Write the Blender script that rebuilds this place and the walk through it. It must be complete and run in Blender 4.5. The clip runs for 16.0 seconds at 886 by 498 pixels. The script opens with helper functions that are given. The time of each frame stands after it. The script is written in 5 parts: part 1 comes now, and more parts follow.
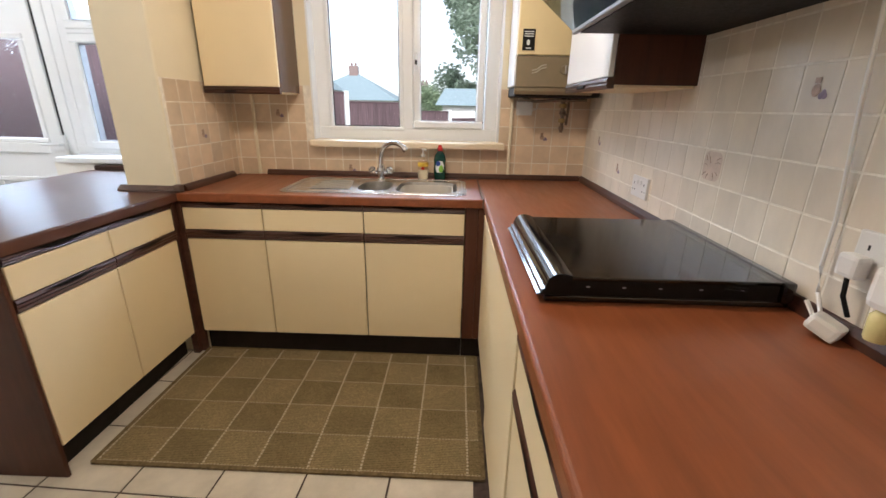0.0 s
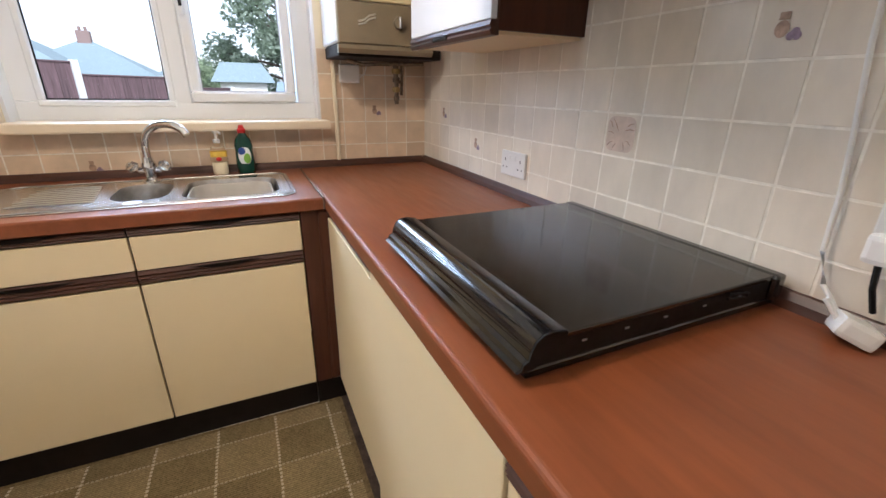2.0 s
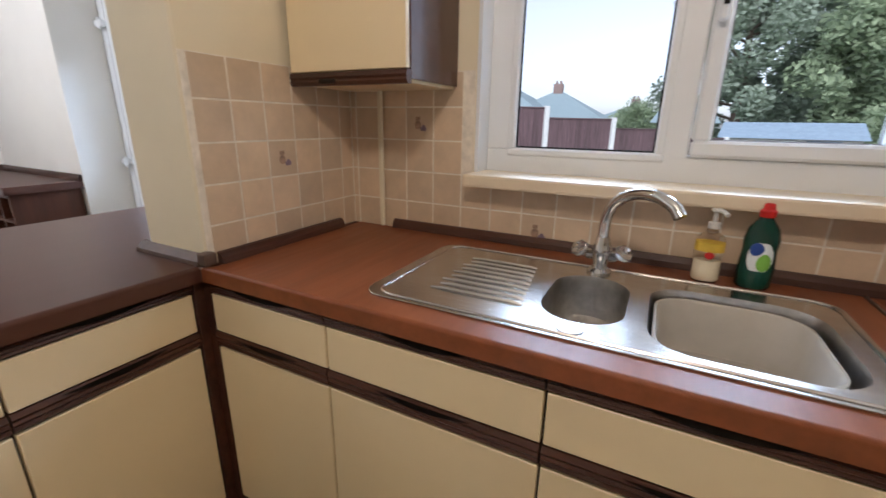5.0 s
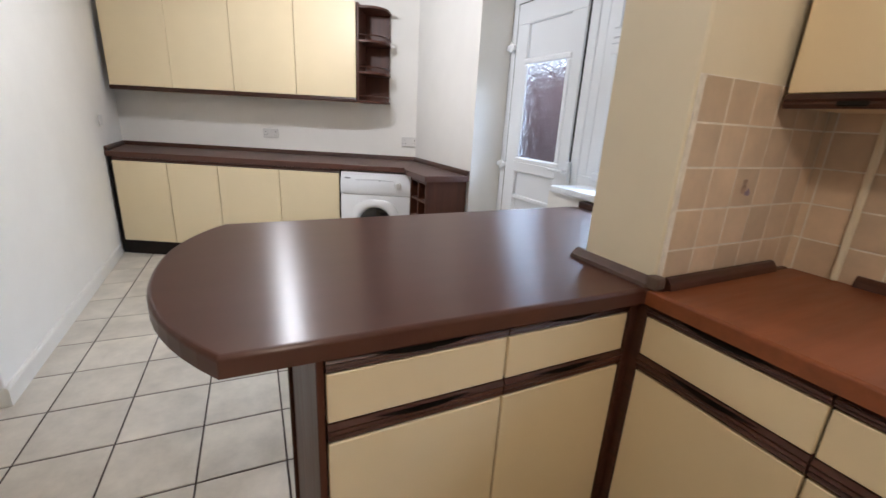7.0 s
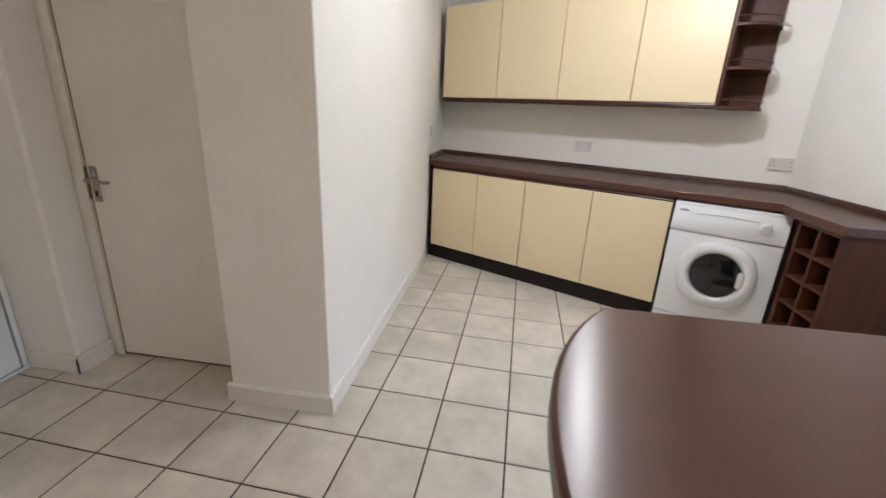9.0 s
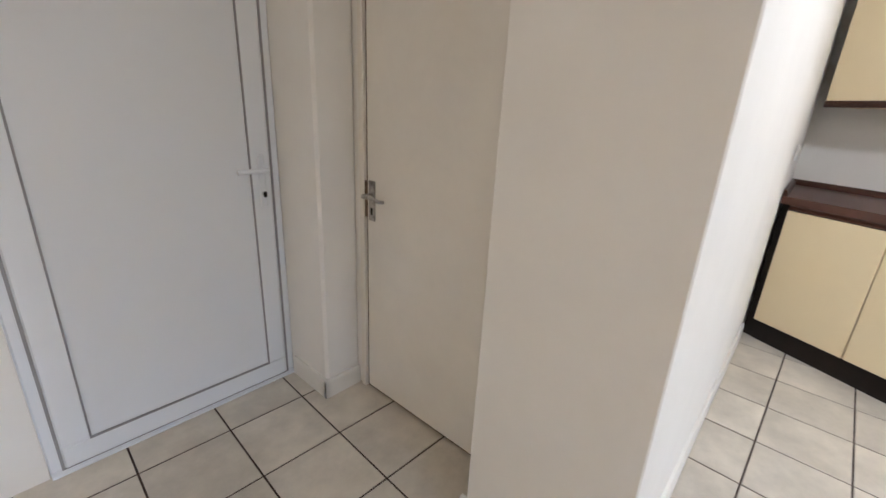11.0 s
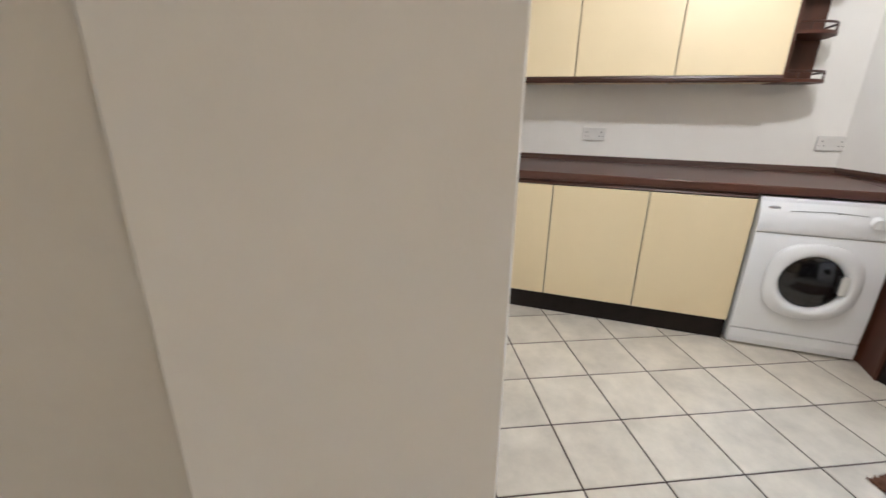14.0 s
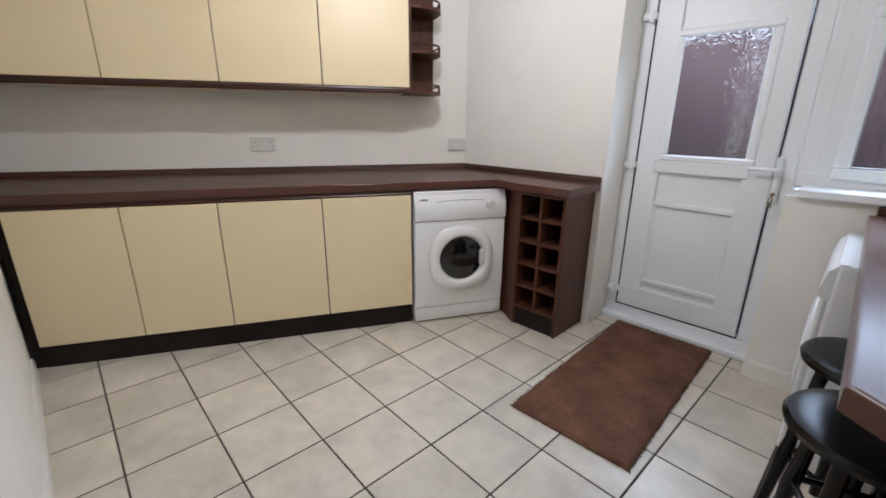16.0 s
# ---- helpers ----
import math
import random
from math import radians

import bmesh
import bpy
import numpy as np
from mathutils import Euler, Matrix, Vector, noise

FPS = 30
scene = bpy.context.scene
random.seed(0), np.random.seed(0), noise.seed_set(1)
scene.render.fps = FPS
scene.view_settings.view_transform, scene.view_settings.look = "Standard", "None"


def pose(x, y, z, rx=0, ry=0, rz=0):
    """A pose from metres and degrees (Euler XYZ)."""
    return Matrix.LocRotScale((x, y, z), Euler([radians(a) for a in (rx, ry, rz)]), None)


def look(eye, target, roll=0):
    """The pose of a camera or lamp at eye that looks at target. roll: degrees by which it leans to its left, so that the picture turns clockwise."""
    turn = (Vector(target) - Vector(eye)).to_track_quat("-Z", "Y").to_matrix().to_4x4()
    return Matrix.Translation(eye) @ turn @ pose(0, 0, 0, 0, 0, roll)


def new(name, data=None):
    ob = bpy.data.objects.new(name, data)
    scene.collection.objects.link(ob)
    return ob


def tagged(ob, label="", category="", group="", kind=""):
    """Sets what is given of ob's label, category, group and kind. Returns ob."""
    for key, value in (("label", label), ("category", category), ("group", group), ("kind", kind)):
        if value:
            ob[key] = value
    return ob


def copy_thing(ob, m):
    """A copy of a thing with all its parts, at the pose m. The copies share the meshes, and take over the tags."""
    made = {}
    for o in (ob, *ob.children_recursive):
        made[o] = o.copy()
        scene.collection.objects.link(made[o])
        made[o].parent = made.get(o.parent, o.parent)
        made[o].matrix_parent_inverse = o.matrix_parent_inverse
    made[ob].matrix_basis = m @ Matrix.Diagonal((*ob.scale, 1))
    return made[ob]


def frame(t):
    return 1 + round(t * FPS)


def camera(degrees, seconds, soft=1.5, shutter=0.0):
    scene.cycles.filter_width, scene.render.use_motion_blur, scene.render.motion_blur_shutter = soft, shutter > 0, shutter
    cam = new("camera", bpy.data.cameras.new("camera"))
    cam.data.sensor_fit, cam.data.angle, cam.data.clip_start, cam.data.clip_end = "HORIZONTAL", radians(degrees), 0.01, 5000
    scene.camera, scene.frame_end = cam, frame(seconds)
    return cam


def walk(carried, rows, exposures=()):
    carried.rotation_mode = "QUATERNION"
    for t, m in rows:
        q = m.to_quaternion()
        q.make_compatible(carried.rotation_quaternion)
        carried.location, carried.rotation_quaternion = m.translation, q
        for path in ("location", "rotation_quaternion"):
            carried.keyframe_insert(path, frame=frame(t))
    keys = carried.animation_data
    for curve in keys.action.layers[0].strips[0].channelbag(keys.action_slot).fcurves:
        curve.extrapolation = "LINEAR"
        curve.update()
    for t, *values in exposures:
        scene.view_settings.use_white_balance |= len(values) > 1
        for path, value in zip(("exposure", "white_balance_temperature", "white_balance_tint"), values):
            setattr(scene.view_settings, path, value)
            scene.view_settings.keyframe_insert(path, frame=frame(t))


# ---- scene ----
cam = camera(93.3, 16.0, shutter=0.2)
PATH = [
    (0, (5.742, 2.422, 1.304), (5.698, 4.315, 0.662), 1.1),
    (0.5, (5.734, 2.618, 1.282), (5.875, 4.497, 0.611), 1.1),
    (1, (5.736, 2.737, 1.265), (6.114, 4.575, 0.573), 1.1),
    (1.5, (5.682, 2.842, 1.256), (6.325, 4.598, 0.548), 1.0),
    (2, (5.661, 2.927, 1.246), (6.455, 4.619, 0.535), 1.1),
    (2.5, (5.696, 3.097, 1.247), (6.436, 4.822, 0.557), 1.4),
    (3, (5.688, 3.245, 1.256), (6.25, 5.046, 0.591), 1.8),
    (3.5, (5.624, 3.404, 1.267), (5.926, 5.272, 0.617), 1.9),
    (4, (5.535, 3.552, 1.267), (5.5, 5.448, 0.632), 1.6),
    (4.5, (5.467, 3.698, 1.26), (5.033, 5.553, 0.653), 1.7),
    (5, (5.423, 3.762, 1.257), (4.552, 5.467, 0.679), 0.9),
    (5.2, (5.398, 3.757, 1.255), (4.38, 5.384, 0.692), 1.1),
    (7.3, (4.984, 3.409, 1.279), (3.218, 4.134, 0.683), 3.1),
    (7.5, (4.927, 3.385, 1.269), (3.125, 4.013, 0.671), 3.0),
    (8, (4.739, 3.331, 1.273), (2.867, 3.694, 0.669), 3.2),
    (8.5, (4.55, 3.294, 1.285), (2.648, 3.345, 0.67), 2.9),
    (9, (4.347, 3.159, 1.286), (2.463, 2.902, 0.666), 2.7),
    (9.5, (4.216, 3.008, 1.298), (2.4, 2.457, 0.669), 2.8),
    (10, (4.057, 2.9, 1.277), (2.361, 2.053, 0.641), 2.5),
    (10.2, (3.983, 2.859, 1.274), (2.344, 1.901, 0.645), 2.6),
    (12.3, (3.492, 2.219, 1.249), (2.195, 0.848, 0.586), 2.5),
    (12.5, (3.459, 2.193, 1.243), (2.036, 0.941, 0.603), 2.2),
    (12.8, (3.399, 2.182, 1.237), (1.802, 1.151, 0.618), 1.7),
    (13, (3.378, 2.172, 1.239), (1.661, 1.355, 0.619), 1.3),
    (13.5, (3.369, 2.193, 1.254), (1.499, 1.953, 0.585), 0.7),
    (13.8, (3.387, 2.255, 1.249), (1.505, 2.353, 0.582), 1.1),
    (14, (3.398, 2.317, 1.25), (1.531, 2.612, 0.597), 0.8),
    (14.5, (3.419, 2.429, 1.24), (1.65, 3.125, 0.618), 1.0),
    (15, (3.428, 2.499, 1.235), (1.78, 3.458, 0.631), 1.0),
    (15.5, (3.419, 2.58, 1.238), (1.902, 3.739, 0.642), 0.9),
    (16, (3.405, 2.656, 1.237), (2.055, 4.008, 0.644), 0.6),
]
walk(cam, [(t, look(eye, target, roll)) for t, eye, target, roll in PATH], [(0, 0.60, 5950, 13), (1.0, 0.62, 5850, 14), (2.0, 0.66, 5600, 14), (3.0, 0.76, 5450, 13), (3.5, 0.58, 5500, 13), (4.0, 0.42, 5600, 14), (5, 0.08, 5700, 15), (7.5, 0.06, 5800, 15), (8.0, 0.0, 5850, 15), (8.5, 0.06, 5900, 15), (10, 0.18, 5850, 15), (12.3, 0.72, 5550, 14), (12.8, 0.66, 5650, 13), (13.4, 0.57, 5900, 12), (14.5, 0.0, 5900, 15), (15, -0.04, 5850, 15), (16, -0.12, 5850, 15)])

# ---- world and lights ----
world = bpy.data.worlds.new("world")
scene.world = world
world.use_nodes = True
wn = world.node_tree
sky = wn.nodes.new("ShaderNodeTexSky")
sky.sky_type, sky.sun_disc, sky.sun_elevation, sky.sun_rotation = "NISHITA", False, radians(36), radians(200)
sky.air_density, sky.dust_density, sky.ozone_density = 1.0, 1.5, 2.0
bg = wn.nodes["Background"]
bg.inputs["Strength"].default_value = 0.15
cloud = wn.nodes.new("ShaderNodeHueSaturation")
cloud.inputs["Saturation"].default_value, cloud.inputs["Value"].default_value = 0.30, 1.3
wn.links.new(sky.outputs["Color"], cloud.inputs["Color"])
wn.links.new(cloud.outputs["Color"], bg.inputs["Color"])

sun = new("sun", bpy.data.lights.new("sun", "SUN"))
sun.data.energy, sun.data.angle, sun.data.color = 3.8, radians(20), (1.0, 0.96, 0.9)
sun.matrix_world = look((0, 0, 20), (-4, 9, 12.8))


def area(name, at, to, w, h, watts, colour):
    lamp = new(name, bpy.data.lights.new(name, "AREA"))
    lamp.data.shape, lamp.data.size, lamp.data.size_y = "RECTANGLE", w, h
    lamp.data.energy, lamp.data.color = watts, colour
    lamp.matrix_world = look(at, to)
    return lamp


DAY = (0.68, 0.84, 1.0)
area("daylight_kitchen", (5.5, 7.25, 3.0), (5.4, 3.6, 0.9), 2.4, 1.0, 88, DAY)
area("daylight_utility", (2.3, 6.9, 2.86), (2.9, 3.0, 0.9), 3.6, 1.5, 185, DAY)


def globe(name, at, radius, watts, colour):
    lamp = new(name, bpy.data.lights.new(name, "POINT"))
    lamp.data.shadow_soft_size, lamp.data.energy, lamp.data.color = radius, watts, colour
    lamp.matrix_world = pose(*at)


globe("bulb_kitchen", (5.42, 3.55, 2.19), 0.085, 25, (1.0, 0.80, 0.58))
globe("bulb_utility", (2.25, 3.735, 2.20), 0.06, 37, (1.0, 0.97, 0.91))

# ---- materials ----


def mat(name, colour, rough=0.5, metal=0.0, scale=8.0, vary=0.08, bump=0.0, bump_scale=60.0, spec=0.5, stretch=(1, 1, 1), rand=0.0, coat=0.0, fleck=0.0):
    m = bpy.data.materials.new(name)
    m.use_nodes = True
    t = m.node_tree
    b = t.nodes["Principled BSDF"]
    b.inputs["Roughness"].default_value, b.inputs["Metallic"].default_value = rough, metal
    b.inputs["Specular IOR Level"].default_value = spec
    b.inputs["Coat Weight"].default_value = coat
    b.inputs["Coat Roughness"].default_value = 0.08
    co = t.nodes.new("ShaderNodeTexCoord")
    mp = t.nodes.new("ShaderNodeMapping")
    mp.inputs["Scale"].default_value = stretch
    t.links.new(co.outputs["Object"], mp.inputs["Vector"])
    place = mp.outputs["Vector"]
    if rand:
        info = t.nodes.new("ShaderNodeObjectInfo")
        far = t.nodes.new("ShaderNodeVectorMath")
        far.operation = "MULTIPLY_ADD"
        far.inputs[1].default_value = (37.0, 61.0, 83.0)
        t.links.new(info.outputs["Random"], far.inputs[0])
        t.links.new(place, far.inputs[2])
        place = far.outputs["Vector"]
    n1 = t.nodes.new("ShaderNodeTexNoise")
    n1.inputs["Scale"].default_value, n1.inputs["Detail"].default_value, n1.inputs["Roughness"].default_value = scale, 6, 0.65
    t.links.new(place, n1.inputs["Vector"])
    ramp = t.nodes.new("ShaderNodeValToRGB")
    lo = [max(0.0, c * (1 - vary * 2)) for c in colour]
    hi = [min(1.0, c * (1 + vary * 2)) for c in colour]
    ramp.color_ramp.elements[0].position, ramp.color_ramp.elements[1].position = 0.3, 0.7
    ramp.color_ramp.elements[0].color, ramp.color_ramp.elements[1].color = (*lo, 1), (*hi, 1)
    t.links.new(n1.outputs["Fac"], ramp.inputs["Fac"])
    out = ramp.outputs["Color"]
    if rand:
        hsv = t.nodes.new("ShaderNodeHueSaturation")
        mr = t.nodes.new("ShaderNodeMapRange")
        mr.inputs["To Min"].default_value, mr.inputs["To Max"].default_value = 1 - rand, 1 + rand
        t.links.new(info.outputs["Random"], mr.inputs["Value"])
        t.links.new(mr.outputs["Result"], hsv.inputs["Value"])
        t.links.new(out, hsv.inputs["Color"])
        out = hsv.outputs["Color"]
    t.links.new(out, b.inputs["Base Color"])
    n2 = t.nodes.new("ShaderNodeTexNoise")
    n2.inputs["Scale"].default_value, n2.inputs["Detail"].default_value = scale * 3.1, 1
    t.links.new(place, n2.inputs["Vector"])
    r2 = t.nodes.new("ShaderNodeMapRange")
    r2.inputs["To Min"].default_value, r2.inputs["To Max"].default_value = rough * 0.85, min(1.0, rough * 1.2)
    t.links.new(n2.outputs["Fac"], r2.inputs["Value"])
    if vary > 0.046:
        t.links.new(r2.outputs["Result"], b.inputs["Roughness"])
    if bump:
        n3 = t.nodes.new("ShaderNodeTexNoise")
        n3.inputs["Scale"].default_value, n3.inputs["Detail"].default_value = bump_scale, 4
        t.links.new(place, n3.inputs["Vector"])
        bp = t.nodes.new("ShaderNodeBump")
        bp.inputs["Strength"].default_value, bp.inputs["Distance"].default_value = bump, 0.004
        t.links.new(n3.outputs["Fac"], bp.inputs["Height"])
        t.links.new(bp.outputs["Normal"], b.inputs["Normal"])
    return m


M_CREAM = mat("cream_laminate", (0.79, 0.66, 0.425), 0.40, scale=2.0, vary=0.012, bump=0.03, bump_scale=350)
M_WTOP = mat("red_brown_laminate", (0.215, 0.066, 0.024), 0.345, scale=18, vary=0.10, bump=0.03, bump_scale=40, spec=0.36, stretch=(1, 0.12, 1))
M_WTOP2 = mat("dark_brown_laminate", (0.080, 0.030, 0.019), 0.29, scale=16, vary=0.045, spec=0.50, stretch=(1, 0.15, 1))
brushed = M_WTOP2.node_tree
tangent = brushed.nodes.new("ShaderNodeTangent")
tangent.direction_type, tangent.axis = "RADIAL", "Y"
brushed.links.new(tangent.outputs["Tangent"], brushed.nodes["Principled BSDF"].inputs["Tangent"])
brushed.nodes["Principled BSDF"].inputs["Anisotropic"].default_value = 0.88
M_TRIM = mat("dark_stained_wood", (0.056, 0.020, 0.011), 0.36, scale=30, vary=0.25, bump=0.15, bump_scale=60, stretch=(0.08, 1, 1))
M_PANEL = mat("brown_panel", (0.074, 0.025, 0.013), 0.42, scale=20, vary=0.14, bump=0.05, bump_scale=80, spec=0.3, stretch=(1, 1, 0.08))
# Near black for carcasses; also shade painted into finger pulls and a wall gap.
M_DARK = mat("dark_carcass_and_shade", (0.010, 0.007, 0.005), 0.6, vary=0.1, spec=0.25)
M_PLINTH = mat("black_plinth", (0.012, 0.008, 0.006), 0.6, vary=0.15, spec=0.25)
M_WALLW = mat("white_emulsion", (0.86, 0.845, 0.80), 0.85, scale=1.3, vary=0.02, bump=0.10, bump_scale=90)
M_WALLC = mat("cream_emulsion", (0.80, 0.73, 0.55), 0.85, scale=1.3, vary=0.025, bump=0.10, bump_scale=90)
M_CEIL = mat("ceiling_paint", (0.82, 0.81, 0.78), 0.9, scale=2, vary=0.02, bump=0.1, bump_scale=60)
M_GLOSSW = mat("white_gloss_paint", (0.80, 0.78, 0.73), 0.35, scale=3, vary=0.02, bump=0.03, bump_scale=40)
M_UPVC = mat("white_plastic", (0.83, 0.86, 0.89), 0.42, scale=0.7, vary=0.004)
M_DOORP = mat("cream_door_paint", (0.83, 0.80, 0.73), 0.5, scale=1.6, vary=0.03, bump=0.05, bump_scale=50)
M_TILE = mat("beige_wall_tile", (0.66, 0.52, 0.365), 0.35, scale=9, vary=0.06, bump=0.06, bump_scale=25, rand=0.11)
M_TILEG = mat("grey_beige_wall_tile", (0.68, 0.61, 0.50), 0.35, scale=5, vary=0.05, bump=0.06, bump_scale=22, stretch=(1.5, 1, 0.7), rand=0.06)
M_GROUT = mat("pale_grout", (0.82, 0.77, 0.67), 0.9, scale=30, vary=0.08)
M_FLOOR = mat("stone_floor_tile", (0.61, 0.56, 0.475), 0.35, scale=4.0, vary=0.10, bump=0.05, bump_scale=30, rand=0.05)
M_FGROUT = mat("dark_floor_grout", (0.055, 0.037, 0.030), 0.9, scale=25, vary=0.3)
M_MOTIF = mat("painted_tile_motif", (0.33, 0.22, 0.155), 0.35, scale=40, vary=0.3)
M_MOTIF2 = mat("mauve_tile_motif", (0.22, 0.16, 0.22), 0.35, scale=40, vary=0.3)
M_STEEL = mat("brushed_steel", (0.60, 0.58, 0.55), 0.22, 1.0, scale=60, vary=0.05, bump=0.04, bump_scale=200, stretch=(0.05, 1, 1))
M_STEELD = mat("dull_steel", (0.48, 0.46, 0.43), 0.36, 1.0, scale=40, vary=0.08)
M_CHROME = mat("chrome", (0.72, 0.72, 0.72), 0.08, 1.0, vary=0.01)
M_ACRYL = mat("clear_acrylic", (0.80, 0.80, 0.80), 0.06, scale=30, vary=0.05)
M_ACRYL.node_tree.nodes["Principled BSDF"].inputs["Transmission Weight"].default_value = 0.9
M_BLACK = mat("black_enamel", (0.006, 0.006, 0.007), 0.12, scale=6, vary=0.1, coat=0.5)
M_HOBGL = mat("black_glass", (0.012, 0.010, 0.008), 0.10, scale=6, vary=0.15)
M_BLACKM = mat("matt_black", (0.007, 0.007, 0.007), 0.55, scale=40, vary=0.2, spec=0.2)
M_WHITE = mat("white_plastic_fitting", (0.70, 0.69, 0.66), 0.35, scale=6, vary=0.015)
M_APPL = mat("white_enamel", (0.80, 0.81, 0.82), 0.25, scale=4, vary=0.01)
M_GREYPL = mat("grey_plastic", (0.30, 0.30, 0.31), 0.4, vary=0.05)
M_KHAKI = mat("khaki_panel", (0.23, 0.185, 0.115), 0.40, scale=10, vary=0.04)
M_BOILC = mat("cream_enamel", (0.78, 0.66, 0.38), 0.35, scale=3, vary=0.015)
M_EMBLEM = mat("pale_emblem", (0.50, 0.46, 0.38), 0.4, vary=0.02)
M_AMBER = mat("pale_amber_oil", (0.62, 0.55, 0.26), 0.15, vary=0.03)
M_BASIN = mat("beige_plastic_bowl", (0.44, 0.405, 0.345), 0.42, scale=6, vary=0.05)
M_BRASS = mat("aged_brass", (0.42, 0.30, 0.13), 0.35, 1.0, scale=40, vary=0.2)
M_BRONZE = mat("tarnished_metal", (0.20, 0.15, 0.11), 0.42, 1.0, scale=60, vary=0.25)
M_SILVER = mat("worn_silver_handle", (0.42, 0.40, 0.37), 0.32, 1.0, scale=60, vary=0.2)
M_MAT = mat("brown_pile", (0.165, 0.083, 0.053), 0.98, scale=5.5, vary=0.21, bump=0.5, bump_scale=420, spec=0.1)
M_WOODBLK = mat("black_lacquered_wood", (0.005, 0.004, 0.0035), 0.22, scale=12, vary=0.2, spec=0.28)
M_LIQG = mat("dark_green_bottle", (0.005, 0.050, 0.035), 0.12, scale=5, vary=0.1, coat=0.4)
M_RED = mat("red_cap", (0.55, 0.015, 0.012), 0.3, vary=0.05)
M_LABELW = mat("white_label", (0.75, 0.80, 0.80), 0.4, vary=0.02)
M_LABELB = mat("blue_label", (0.02, 0.07, 0.33), 0.4, vary=0.05)
M_LABELG = mat("green_label", (0.20, 0.46, 0.05), 0.4, vary=0.05)
M_LABELY = mat("yellow_label", (0.75, 0.52, 0.06), 0.4, vary=0.08)
M_SOAP = mat("cream_liquid_soap", (0.80, 0.74, 0.58), 0.25, scale=5, vary=0.03)
M_FENCE = mat("brown_fence_wood", (0.095, 0.058, 0.062), 0.8, scale=12, vary=0.22, bump=0.5, bump_scale=40, stretch=(3, 3, 0.15), rand=0.15)
M_CONC = mat("concrete_post", (0.55, 0.56, 0.55), 0.9, scale=20, vary=0.08, bump=0.3)
M_SLATE = mat("grey_roof", (0.20, 0.26, 0.28), 0.8, scale=15, vary=0.12, bump=0.4, bump_scale=30)
M_RENDER = mat("pale_render", (0.62, 0.60, 0.56), 0.9, scale=6, vary=0.05)
M_BRICK = mat("red_brick", (0.19, 0.135, 0.12), 0.9, scale=20, vary=0.15)
M_SHEDB = mat("blue_grey_cladding", (0.22, 0.29, 0.36), 0.7, scale=6, vary=0.06)
M_GRASS = mat("grass", (0.05, 0.085, 0.03), 0.95, scale=3, vary=0.25, bump=0.8, bump_scale=30)
M_LEAF = mat("leaf_green", (0.31, 0.37, 0.29), 0.7, scale=2.0, vary=0.25)
M_BUSH = mat("bush_green", (0.31, 0.38, 0.23), 0.7, scale=2.0, vary=0.25)
for leaf in (M_LEAF, M_BUSH):
    lt = leaf.node_tree
    glow, both = lt.nodes.new("ShaderNodeBsdfTranslucent"), lt.nodes.new("ShaderNodeMixShader")
    glow.inputs["Color"].default_value = (0.34, 0.42, 0.30, 1)
    both.inputs["Fac"].default_value = 0.45
    lt.links.new(lt.nodes["Principled BSDF"].outputs["BSDF"], both.inputs[1])
    lt.links.new(glow.outputs["BSDF"], both.inputs[2])
    lt.links.new(both.outputs["Shader"], lt.nodes["Material Output"].inputs["Surface"])
M_BARK = mat("bark", (0.10, 0.075, 0.055), 0.9, scale=12, vary=0.2, bump=0.6)


def glass_mat(name, rough=0.0, tint=(1, 1, 1)):
    m = bpy.data.materials.new(name)
    m.use_nodes = True
    t = m.node_tree
    b = t.nodes["Principled BSDF"]
    b.inputs["Base Color"].default_value = (*tint, 1)
    b.inputs["Transmission Weight"].default_value, b.inputs["Roughness"].default_value, b.inputs["IOR"].default_value = 1.0, rough, 1.05
    if rough:
        n = t.nodes.new("ShaderNodeTexNoise")
        n.inputs["Scale"].default_value, n.inputs["Detail"].default_value = 10, 2
        n.inputs["Distortion"].default_value = 2.5
        bp = t.nodes.new("ShaderNodeBump")
        bp.inputs["Strength"].default_value, bp.inputs["Distance"].default_value = 0.42, 0.014
        t.links.new(n.outputs["Fac"], bp.inputs["Height"])
        t.links.new(bp.outputs["Normal"], b.inputs["Normal"])
        b.inputs["IOR"].default_value = 1.22
    return m


M_GLASS = glass_mat("window_glass")
M_OBSC = glass_mat("patterned_glass", 0.14)
M_BOTTLE = glass_mat("clear_bottle", 0.0, (1.0, 0.97, 0.9))


